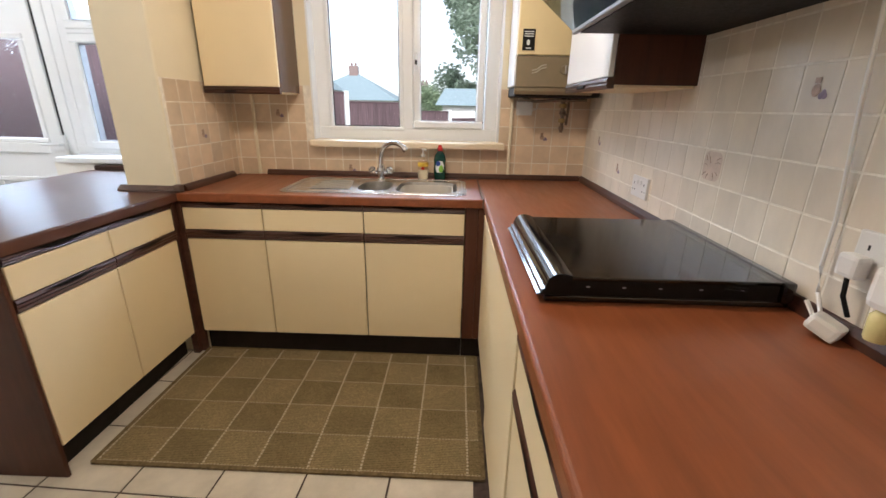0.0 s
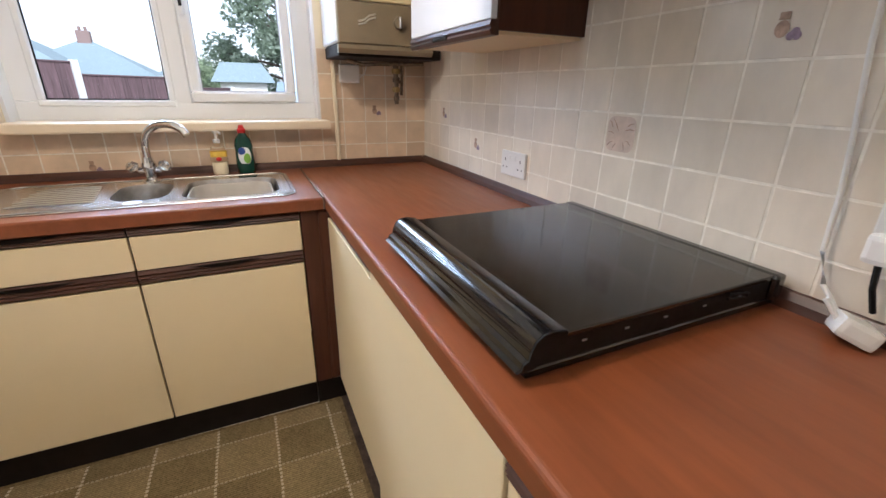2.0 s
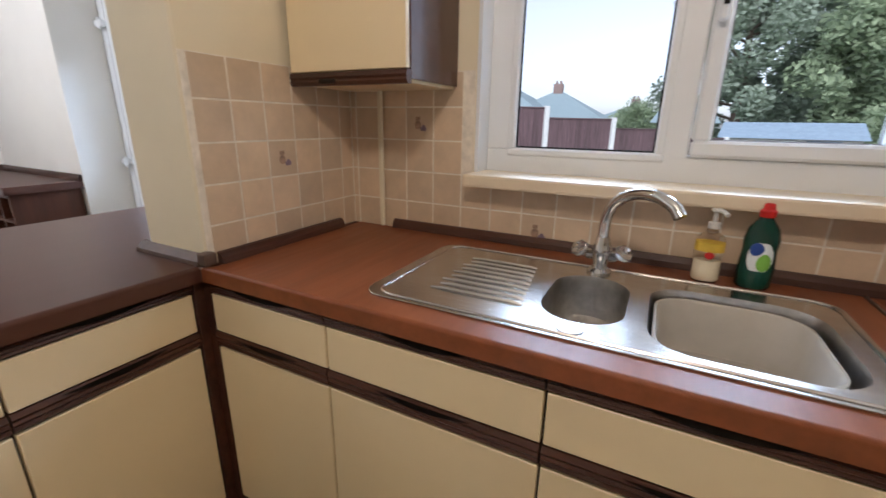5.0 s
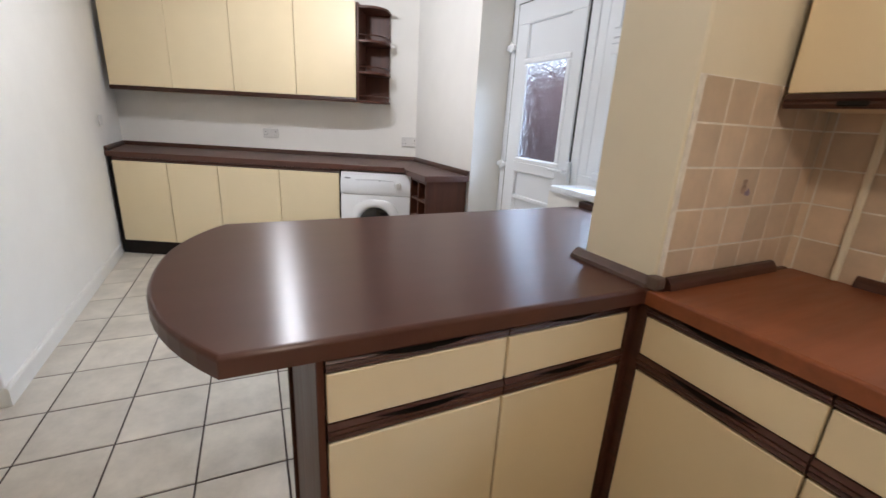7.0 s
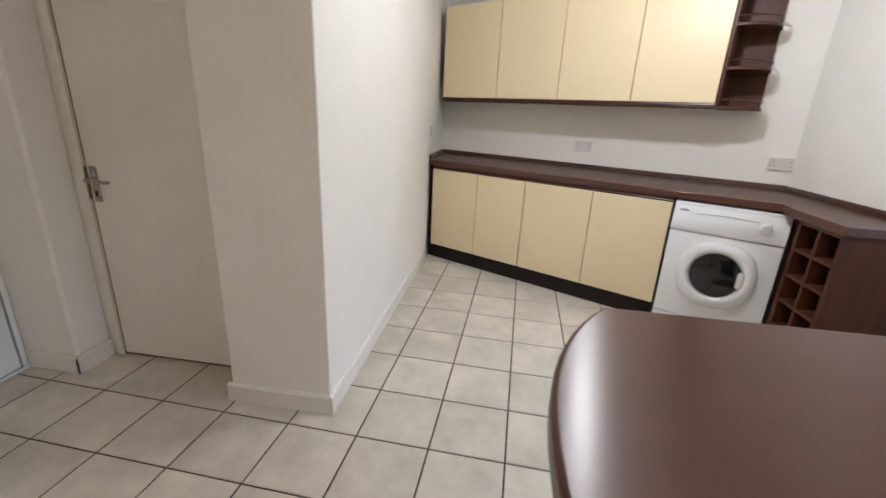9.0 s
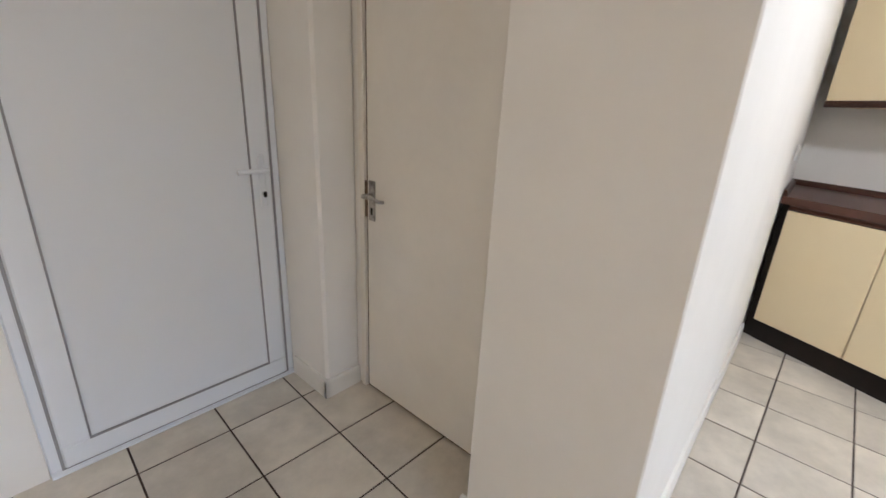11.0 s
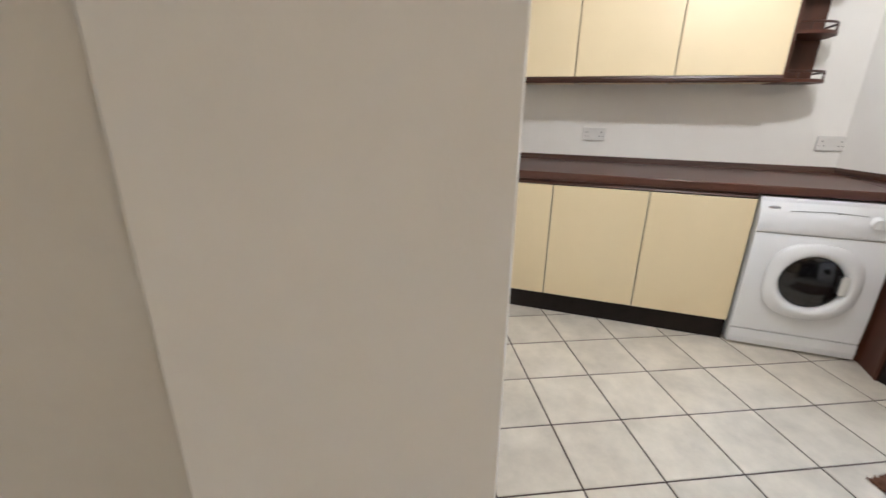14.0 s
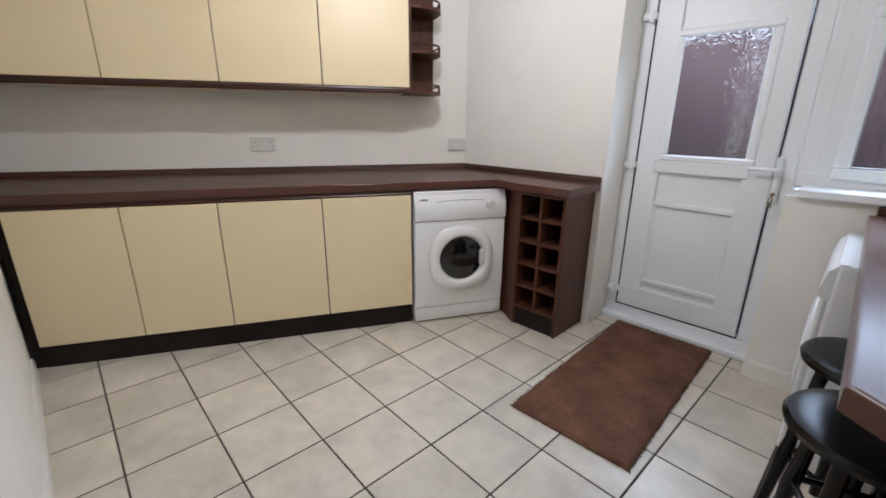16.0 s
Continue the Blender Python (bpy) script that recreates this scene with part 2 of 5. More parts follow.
def rug_mat():
    """Flat weave: alternating cells with stitched lines between them, nubbly ribs."""
    m = bpy.data.materials.new("woven_rug")
    m.use_nodes = True
    t = m.node_tree
    b = t.nodes["Principled BSDF"]
    b.inputs["Roughness"].default_value, b.inputs["Specular IOR Level"].default_value = 0.95, 0.1

    def node(kind, **sets):
        n = t.nodes.new("ShaderNode" + kind)
        for k, v in sets.items():
            n.inputs[k.replace("_", " ")].default_value = v
        return n

    def maths(op, a, c):
        n = t.nodes.new("ShaderNodeMath")
        n.operation = op
        for i, v in enumerate((a, c)):
            if isinstance(v, (int, float)):
                n.inputs[i].default_value = v
            else:
                t.links.new(v, n.inputs[i])
        return n.outputs["Value"]

    def blend(kind, fac, a, c):
        n = t.nodes.new("ShaderNodeMixRGB")
        n.blend_type = kind
        for k, v in (("Fac", fac), ("Color1", a), ("Color2", c)):
            if isinstance(v, (int, float, tuple)):
                n.inputs[k].default_value = v
            else:
                t.links.new(v, n.inputs[k])
        return n.outputs["Color"]

    co = t.nodes.new("ShaderNodeTexCoord")
    wob = node("TexNoise", Scale=26.0, Detail=2.0)
    t.links.new(co.outputs["Object"], wob.inputs["Vector"])
    shift = t.nodes.new("ShaderNodeVectorMath")
    shift.operation = "MULTIPLY_ADD"
    shift.inputs[1].default_value = (0.007, 0.007, 0.0)
    t.links.new(wob.outputs["Color"], shift.inputs[0])
    t.links.new(co.outputs["Object"], shift.inputs[2])
    place = t.nodes.new("ShaderNodeSeparateXYZ")
    t.links.new(shift.outputs["Vector"], place.inputs["Vector"])
    cx, cy = maths("DIVIDE", place.outputs["X"], 0.201), maths("DIVIDE", place.outputs["Y"], 0.175)
    cell = t.nodes.new("ShaderNodeCombineXYZ")
    for k, v in (("X", cx), ("Y", cy)):
        t.links.new(v, cell.inputs[k])
    cell.inputs["Z"].default_value = 0.5
    chk = node("TexChecker", Scale=1.0, Color1=(0.192, 0.146, 0.074, 1), Color2=(0.240, 0.186, 0.098, 1))
    t.links.new(cell.outputs["Vector"], chk.inputs["Vector"])

    def line(v, pitch, width):
        edge = maths("ABSOLUTE", maths("SUBTRACT", maths("FRACT", maths("ADD", v, 0.5), 0), 0.5), 0)
        return maths("LESS_THAN", edge, width / pitch)

    def dashes(v, pitch):
        return maths("GREATER_THAN", maths("FRACT", maths("DIVIDE", v, pitch), 0), 0.34)

    up = maths("MULTIPLY", line(cx, 0.201, 0.0042), dashes(place.outputs["Y"], 0.016))
    across = maths("MULTIPLY", maths("MULTIPLY", line(cy, 0.175, 0.0032), dashes(place.outputs["X"], 0.013)), 0.55)
    stitch = maths("MAXIMUM", up, across)
    fine = node("TexNoise", Scale=210.0, Detail=3.0)
    t.links.new(co.outputs["Object"], fine.inputs["Vector"])
    broad = node("TexNoise", Scale=7.0, Detail=4.0)
    t.links.new(co.outputs["Object"], broad.inputs["Vector"])
    ribs = node("TexWave", Scale=38.0, Distortion=1.2, Detail=2.0)
    ribs.bands_direction = "Y"
    t.links.new(co.outputs["Object"], ribs.inputs["Vector"])
    knots = node("TexVoronoi", Scale=120.0)
    t.links.new(co.outputs["Object"], knots.inputs["Vector"])
    tone = blend("MIX", 0.5, chk.outputs["Color"], blend("MULTIPLY", 1.0, chk.outputs["Color"], maths("MULTIPLY", maths("ADD", ribs.outputs["Fac"], knots.outputs["Distance"]), 1.05)))
    tone = blend("MULTIPLY", 1.0, tone, maths("ADD", maths("MULTIPLY", broad.outputs["Fac"], 0.5), 0.75))
    tone = blend("MULTIPLY", 1.0, tone, maths("ADD", maths("MULTIPLY", fine.outputs["Fac"], 0.7), 0.65))
    tone = blend("MIX", maths("MULTIPLY", stitch, 0.85), tone, (0.58, 0.50, 0.38, 1))
    t.links.new(tone, b.inputs["Base Color"])
    bp = t.nodes.new("ShaderNodeBump")
    bp.inputs["Strength"].default_value, bp.inputs["Distance"].default_value = 0.7, 0.003
    t.links.new(maths("ADD", maths("ADD", ribs.outputs["Fac"], knots.outputs["Distance"]), stitch), bp.inputs["Height"])
    t.links.new(bp.outputs["Normal"], b.inputs["Normal"])
    return m


M_RUG = rug_mat()

# ---- mesh helpers ----


def thing(name, m, label, category, group="", kind=""):
    ob = new(name)
    ob.empty_display_size = 0.1
    ob.matrix_world = m
    return tagged(ob, label, category, group, kind)


def finish(name, bm, material, smooth=False):
    bmesh.ops.recalc_face_normals(bm, faces=bm.faces)
    me = bpy.data.meshes.new(name)
    bm.to_mesh(me)
    bm.free()
    me.materials.append(material)
    if smooth:
        for p in me.polygons:
            p.use_smooth = True
        me.set_sharp_from_angle(angle=radians(40))
    return me


def part(name, bm, material, parent, label="", smooth=False):
    ob = new(name, finish(name, bm, material, smooth))
    ob.parent = parent
    return tagged(ob, label)


def solo(name, bm, material, label, category="", kind="", m=None, smooth=False, group=""):
    ob = new(name, finish(name, bm, material, smooth))
    if m is not None:
        ob.matrix_world = m
    return tagged(ob, label, category, group, kind)


def box(x0, x1, y0, y1, z0, z1, bevel=0.0, bm=None, seg=1):
    b = bmesh.new()
    bmesh.ops.create_cube(b, size=1, matrix=Matrix.LocRotScale(((x0 + x1) / 2, (y0 + y1) / 2, (z0 + z1) / 2), None, (x1 - x0, y1 - y0, z1 - z0)))
    if bevel:
        bmesh.ops.bevel(b, geom=b.edges[:], offset=bevel, segments=seg, affect="EDGES", profile=0.6)
    return join(bm, b)


def join(bm, b):
    if bm is None:
        return b
    tmp = bpy.data.meshes.new("tmp")
    b.to_mesh(tmp)
    b.free()
    bm.from_mesh(tmp)
    bpy.data.meshes.remove(tmp)
    return bm


def cyl(a, b, r0, r1=None, seg=16, bm=None, caps=True):
    a, b = Vector(a), Vector(b)
    d = b - a
    c = bmesh.new()
    rot = d.to_track_quat("Z", "Y").to_matrix().to_4x4()
    bmesh.ops.create_cone(c, cap_ends=caps, segments=seg, radius1=r0, radius2=r0 if r1 is None else r1, depth=d.length, matrix=Matrix.Translation((a + b) / 2) @ rot)
    return join(bm, c)


def ball(at, r, scale=(1, 1, 1), bm=None, seg=14):
    c = bmesh.new()
    bmesh.ops.create_uvsphere(c, u_segments=seg, v_segments=max(6, seg // 2), radius=r, matrix=Matrix.LocRotScale(at, None, scale))
    return join(bm, c)


def tube(points, r, seg=10, bm=None):
    """A round tube along points."""
    c = bmesh.new()
    pts = [Vector(p) for p in points]
    rings = []
    up = Vector((0.13, 0.27, 0.95)).normalized()
    for i, p in enumerate(pts):
        d = (pts[min(i + 1, len(pts) - 1)] - pts[max(i - 1, 0)]).normalized()
        s = d.cross(up)
        s = s.normalized() if s.length > 1e-4 else Vector((1, 0, 0))
        u = s.cross(d)
        rr = r[i] if isinstance(r, (list, tuple)) else r
        rings.append([c.verts.new(p + rr * (math.cos(k * math.tau / seg) * s + math.sin(k * math.tau / seg) * u)) for k in range(seg)])
    for a, b in zip(rings, rings[1:]):
        for k in range(seg):
            c.faces.new((a[k], a[(k + 1) % seg], b[(k + 1) % seg], b[k]))
    c.faces.new(rings[0])
    c.faces.new(rings[-1])
    return join(bm, c)


def lathe(profile, at=(0, 0, 0), seg=24, bm=None, sx=1.0, sy=1.0):
    """Turned body from (radius, height) pairs."""
    c = bmesh.new()
    rings = []
    for r, z in profile:
        rings.append([c.verts.new((at[0] + sx * r * math.cos(k * math.tau / seg), at[1] + sy * r * math.sin(k * math.tau / seg), at[2] + z)) for k in range(seg)])
    for a, b in zip(rings, rings[1:]):
        for k in range(seg):
            c.faces.new((a[k], a[(k + 1) % seg], b[(k + 1) % seg], b[k]))
    c.faces.new(rings[0])
    c.faces.new(rings[-1])
    return join(bm, c)


def slab(outline, z0, z1, holes=(), bevel=0.0):
    """A flat slab over an outline, with holes; bevel rounds the outer top edge."""
    c = bmesh.new()
    loops = []
    for loop in (outline, *holes):
        vs = [c.verts.new((x, y, z1)) for x, y in loop]
        es = [c.edges.new((vs[i], vs[(i + 1) % len(vs)])) for i in range(len(vs))]
        loops.append((vs, es))
    made = bmesh.ops.triangle_fill(c, use_beauty=True, use_dissolve=False, edges=[e for _, es in loops for e in es])
    ext = bmesh.ops.extrude_face_region(c, geom=[f for f in c.faces])
    down = [v for v in ext["geom"] if isinstance(v, bmesh.types.BMVert)]
    for v in down:
        v.co.z = z0
    bmesh.ops.recalc_face_normals(c, faces=c.faces)
    if bevel:
        edges = [e for e in loops[0][1] if e.is_valid]
        bmesh.ops.bevel(c, geom=edges, offset=bevel, segments=4, affect="EDGES", profile=0.5)
    return c


def round_slab(outline, z0, z1, radius, steps=4):
    """A flat slab whose upper edge is rounded all the way round its outline."""
    pts = [Vector(p) for p in outline]
    n = len(pts)
    turn = sum(pts[i].x * pts[(i + 1) % n].y - pts[(i + 1) % n].x * pts[i].y for i in range(n))
    side = 1 if turn > 0 else -1
    inward = []
    for i in range(n):
        a, c = (pts[i] - pts[i - 1]).normalized(), (pts[(i + 1) % n] - pts[i]).normalized()
        na, nc = Vector((-a.y, a.x)) * side, Vector((-c.y, c.x)) * side
        m = (na + nc).normalized()
        inward.append(m / max(0.5, m.dot(na)))
    c = bmesh.new()
    rings = [[c.verts.new((p.x, p.y, z0)) for p in pts]]
    for k in range(steps + 1):
        a = math.pi / 2 * k / steps
        off, z = radius * (1 - math.cos(a)), z1 - radius + radius * math.sin(a)
        rings.append([c.verts.new((p.x + m.x * off, p.y + m.y * off, z)) for p, m in zip(pts, inward)])
    for lo, hi in zip(rings, rings[1:]):
        for i in range(n):
            c.faces.new((lo[i], lo[(i + 1) % n], hi[(i + 1) % n], hi[i]))
    c.faces.new(rings[0])
    c.faces.new(rings[-1])
    return c


def rrect(x0, x1, y0, y1, r, seg=6):
    pts = []
    for cx, cy, a0 in ((x1 - r, y1 - r, 0), (x0 + r, y1 - r, 90), (x0 + r, y0 + r, 180), (x1 - r, y0 + r, 270)):
        for k in range(seg + 1):
            a = radians(a0 + 90 * k / seg)
            pts.append((cx + r * math.cos(a), cy + r * math.sin(a)))
    return pts


def extrude_profile(profile, x0, x1, bm=None):
    """A moulding along x from (y, z) pairs."""
    c = bmesh.new()
    a = [c.verts.new((x0, y, z)) for y, z in profile]
    b = [c.verts.new((x1, y, z)) for y, z in profile]
    for i in range(len(a)):
        j = (i + 1) % len(a)
        c.faces.new((a[i], a[j], b[j], b[i]))
    c.faces.new(a)
    c.faces.new(b)
    return join(bm, c)


# ---- plan ----
SKEW = 62.03
UX, UY, NX, NY = 0.469, 0.883, 0.883, -0.469


def west(u, n):
    return (UX * u + NX * n, UY * u + NY * n)


def west_pose(u, n, z=0.0):
    x, y = west(u, n)
    return pose(x, y, z, 0, 0, SKEW)


YN, XE, YS, XNIB = 5.02, 6.526, 2.494, 2.89
CEIL = 2.42


def structure(name, bm, material, label):
    return solo(name, bm, material, label, name.split("_")[0], "structure")


# floor bed (grout) and ceiling
structure("floor", box(-0.6, 6.776, 0.6, 5.3, -0.10, -0.003), M_FGROUT, "pale stone-look ceramic floor tiles with dark grout joints")
structure("ceiling", box(-0.6, 6.8, 0.6, 5.45, CEIL, CEIL + 0.1), M_CEIL, "flat white painted ceiling over both rooms")

# north wall, with the kitchen window, back door and side window openings
wn_b = box(0.9, 2.345, YN, 5.42, -0.1, CEIL)
box(2.345, 3.17, YN, 5.42, 2.12, CEIL, bm=wn_b)
box(3.17, 4.05, 5.075, 5.42, -0.1, 0.925, bm=wn_b)
box(3.17, 4.05, YN, 5.42, 2.12, CEIL, bm=wn_b)
structure("wall_north", wn_b, M_WALLW, "off-white painted outside wall with a back door and window")
wk = box(4.05, 4.895, YN, 5.42, -0.1, CEIL)
box(4.895, 5.995, YN, 5.42, -0.1, 1.068, bm=wk)
box(4.895, 5.995, YN, 5.42, 2.12, CEIL, bm=wk)
box(5.995, 6.776, YN, 5.42, -0.1, CEIL, bm=wk)
kitchen_wall = structure("wall_kitchen", wk, M_WALLC, "cream painted kitchen window wall, tiled above the worktop")
east_wall = structure("wall_east", box(XE, XE + 0.25, 0.6, YN, -0.1, CEIL), M_WALLC, "cream kitchen wall, tiled above the worktop")
# skewed west wall
pa, pb = west(1.9, -1.24), west(5.4, -1.24)
pc, pd = west(5.4, -1.5), west(1.9, -1.5)
structure("wall_west", slab([pa, pb, pc, pd], -0.1, CEIL), M_WALLW, "white painted wall behind the fitted cabinets")
structure("wall_south", box(-0.5, XNIB, 2.03, YS, -0.1, CEIL, 0.004), M_WALLW, "white painted wall ending in a square corner")
ws = box(2.3, 2.682, 0.66, 1.235, -0.1, CEIL)
box(2.682, 2.863, 0.66, 1.202, -0.1, CEIL, 0.012, bm=ws)
box(2.512, 2.682, 1.235, 2.03, 2.02, CEIL, bm=ws)
structure("wall_recess", ws, M_WALLW, "cream painted recess wall between the two doors")
we = box(3.775, 6.776, 0.66, 0.918, -0.1, CEIL)
box(2.863, 3.775, 0.66, 0.918, 2.08, CEIL, bm=we)
structure("wall_entry", we, M_WALLW, "off-white painted wall with a white plastic door")
pillar = structure("wall_pillar", box(4.15, 4.40, 4.405, YN, 0.0, CEIL, 0.006), M_WALLC, "cream painted wall stub between kitchen and utility room, tiled on one side")

# skirting boards
def skirting(name, bm):
    return structure(name, bm, M_GLOSSW, "white gloss painted skirting board")


sk = [(0, 0), (-0.016, 0), (-0.016, 0.078), (-0.010, 0.090), (0, 0.090)]


def skirt(x, y, length, rz):
    b = extrude_profile(sk, 0, length)
    o = skirting("baseboard", b)
    o.matrix_world = pose(x, y, 0, 0, 0, rz)


skirt(2.906, YS, 2.2, 180)
skirt(XNIB, 2.014, 0.48, 90)
skirt(2.863, 0.935, 0.283, 90)
skirt(2.879, 1.202, 0.19, 180)
skirt(2.315, YN, 0.045, 0)
skirt(3.186, 5.075, 0.3, 0)

# ---- kitchen window ----
def ring_frame(x0, x1, y0, y1, z0, z1, w, bev=0.006, bm=None):
    bm = box(x0, x1, y0, y1, z0, z0 + w, bev, bm=bm)
    box(x0, x1, y0, y1, z1 - w, z1, bev, bm=bm)
    box(x0, x0 + w, y0 + 0.001, y1 - 0.001, z0 + w - 0.004, z1 - w + 0.004, bev, bm=bm)
    box(x1 - w, x1, y0 + 0.001, y1 - 0.001, z0 + w - 0.004, z1 - w + 0.004, bev, bm=bm)
    return bm


def pane(name, x0, x1, y, z0, z1, parent, material=None, label="clear window glass"):
    ob = part(name, box(x0, x1, y - 0.003, y + 0.003, z0, z1), material or M_GLASS, parent, label)
    ob.visible_shadow = False
    return ob


win = thing("window_1", pose(0, 0, 0), "white plastic kitchen window with one fixed and one opening pane", "window", kind="structure")
part("window_frame", ring_frame(4.895, 5.995, 5.10, 5.17, 1.100, 2.10, 0.080), M_UPVC, win)
part("mullion", box(5.402, 5.482, 5.10, 5.17, 1.17, 2.03, 0.006), M_UPVC, win)
part("glazing_bead", ring_frame(4.968, 5.425, 5.094, 5.125, 1.158, 2.045, 0.026, 0.006), M_UPVC, win)
sash = part("sash", ring_frame(5.484, 5.908, 5.082, 5.13, 1.178, 2.05, 0.044, 0.008), M_UPVC, win)
part("gasket", ring_frame(4.990, 5.403, 5.108, 5.113, 1.180, 2.02, 0.009, 0.0), M_BLACKM, win)
part("gasket", ring_frame(5.526, 5.866, 5.104, 5.109, 1.220, 2.01, 0.005, 0.0), M_GREYPL, win)
pane("pane", 4.985, 5.41, 5.13, 1.17, 2.04, win)
pane("pane", 5.52, 5.872, 5.115, 1.21, 2.02, win)
hb = box(5.494, 5.514, 5.052, 5.072, 1.50, 1.60, 0.006)
cyl((5.504, 5.084, 1.59), (5.504, 5.066, 1.59), 0.012, bm=hb)
part("window_handle", hb, M_UPVC, win)
part("lock", box(5.498, 5.510, 5.047, 5.053, 1.535, 1.560), M_BLACKM, win)
part("window_sill", box(4.886, 6.029, 4.934, 5.10, 1.070, 1.108, 0.008, seg=2), mat("cream_gloss_sill", (0.80, 0.68, 0.50), 0.32, scale=5, vary=0.03, bump=0.03, bump_scale=40), win, "cream gloss painted sill board")
rv = box(4.889, 4.901, YN - 0.004, 5.12, 1.108, 2.11)
box(5.989, 6.001, YN - 0.004, 5.12, 1.108, 2.11, bm=rv)
part("reveal", rv, M_UPVC, win)

# ---- back door and side window ----
bd = thing("door_1", pose(0, 0, 0), "closed white plastic back door with patterned glass and keys in lock", "door", kind="structure")
part("door_frame", ring_frame(2.345, 3.17, 5.27, 5.34, 0.02, 2.11, 0.075, 0.006), M_UPVC, bd)
part("door_slab", ring_frame(2.425, 3.085, 5.262, 5.292, 0.10, 2.04, 0.13, 0.006), M_UPVC, bd)
part("gasket", ring_frame(2.416, 3.094, 5.268, 5.28, 0.092, 2.048, 0.0055, 0.0), M_BLACKM, bd)
part("lower_panel", box(2.54, 2.97, 5.285, 5.305, 0.20, 1.0), M_UPVC, bd)
part("middle_rail", box(2.52, 2.99, 5.258, 5.315, 0.955, 1.03, 0.008), M_UPVC, bd)
for z in (0.285, 0.775):
    part("moulding", box(2.545, 2.975, 5.268, 5.29, z - 0.016, z + 0.016, 0.010, seg=2), M_UPVC, bd)
for x in (2.555, 2.965):
    part("moulding", box(x - 0.012, x + 0.012, 5.275, 5.29, 0.295, 0.765, 0.006), M_UPVC, bd)
part("glass_bead", ring_frame(2.545, 3.005, 5.255, 5.275, 1.02, 1.70, 0.04, 0.010), M_UPVC, bd)
pane("pane", 2.57, 2.985, 5.270, 1.05, 1.67, bd, M_OBSC, "patterned privacy glass")
part("top_panel", box(2.54, 2.97, 5.285, 5.305, 1.69, 1.95), M_UPVC, bd)
dh = box(3.088, 3.118, 5.245, 5.27, 0.86, 1.08, 0.008)
part("handle_plate", dh, M_UPVC, bd)
dh = cyl((3.103, 5.25, 1.02), (3.103, 5.205, 1.02), 0.009)
tube([(3.11, 5.205, 1.02), (3.05, 5.203, 1.02), (2.985, 5.208, 1.02)], 0.0095, bm=dh)
part("door_handle", dh, M_UPVC, bd, smooth=True)
kk = cyl((3.103, 5.25, 0.90), (3.103, 5.225, 0.90), 0.009)
box(3.101, 3.105, 5.195, 5.228, 0.888, 0.912, 0.001, bm=kk)
box(3.094, 3.098, 5.20, 5.222, 0.835, 0.885, 0.001, bm=kk)
box(3.106, 3.110, 5.20, 5.222, 0.84, 0.885, 0.001, bm=kk)
part("key", kk, M_BRASS, bd, "brass keys hanging in the lock")
for z in (0.20, 0.99, 1.78):
    h = box(2.352, 2.43, 5.235, 5.268, z - 0.018, z + 0.018, 0.010, seg=2)
    cyl((2.405, 5.24, z - 0.03), (2.405, 5.24, z + 0.03), 0.011, bm=h)
    part("hinge", h, M_UPVC, bd)
part("threshold", box(2.347, 3.168, 5.205, 5.34, 0.0, 0.035, 0.006), M_UPVC, bd)
part("reveal", box(2.341, 2.350, YN - 0.003, 5.27, 0.0, 2.115), M_WALLW, bd)

sw = thing("window_2", pose(0, 0, 0), "white plastic side window over a broad sill", "window", kind="structure")
part("window_frame", ring_frame(3.17, 4.05, 5.27, 5.34, 0.945, 2.11, 0.07), M_UPVC, sw)
part("frame_post", box(3.235, 3.297, 5.272, 5.338, 1.01, 2.045, 0.004), M_UPVC, sw)
part("mullion", box(3.715, 3.765, 5.27, 5.34, 1.0, 2.06, 0.006), M_UPVC, sw)
part("transom", box(3.2975, 3.7145, 5.2745, 5.336, 1.685, 1.740, 0.006), M_UPVC, sw)
part("sash", ring_frame(3.293, 3.722, 5.252, 5.30, 0.990, 1.702, 0.055, 0.008), M_UPVC, sw)
part("gasket", ring_frame(3.346, 3.669, 5.262, 5.312, 1.043, 1.649, 0.007, 0.0), M_GREYPL, sw)
fan = part("fanlight", ring_frame(3.293, 3.722, 5.252, 5.30, 1.722, 2.060, 0.050, 0.008), M_UPVC, sw, "narrow top-hung opening light")
part("gasket", ring_frame(3.341, 3.674, 5.262, 5.312, 1.770, 2.012, 0.007, 0.0), M_GREYPL, fan)
pane("pane", 3.345, 3.67, 5.305, 1.04, 1.652, sw)
pane("pane", 3.340, 3.675, 5.305, 1.768, 2.014, sw)
pane("pane", 3.76, 3.99, 5.315, 1.0, 2.05, sw)
part("transom_bead", box(3.291, 3.724, 5.256, 5.29, 1.7025, 1.7215), M_UPVC, sw)
part("window_handle", box(3.47, 3.55, 5.222, 5.250, 1.735, 1.755, 0.006), M_UPVC, sw)
part("window_sill", box(3.205, 4.052, 5.045, 5.28, 0.925, 0.960, 0.008, seg=2), M_UPVC, sw)

# ---- inner door and plastic door ----
idr = thing("door_2", pose(0.062, 0.018, 0), "plain cream painted flush inner door, shut, with lever handle", "door", kind="structure")
part("door_leaf", box(2.585, 2.622, 1.258, 2.008, 0.014, 2.0, 0.003), M_DOORP, idr)
part("door_jamb", box(2.56, 2.632, 1.218, 1.246, 0.0, 2.02, 0.003), M_DOORP, idr)
part("door_gap", box(2.596, 2.614, 1.2462, 1.2578, 0.0, 2.0), mat("grime_and_gap_shade", (0.12, 0.07, 0.04), 0.8, scale=5, vary=0.3), idr, "grimy brown gap at the door edge")
part("lock_plate", box(2.618, 2.626, 1.236, 1.262, 0.83, 0.98, 0.002), M_BRONZE, idr, "rusty metal strike plate")
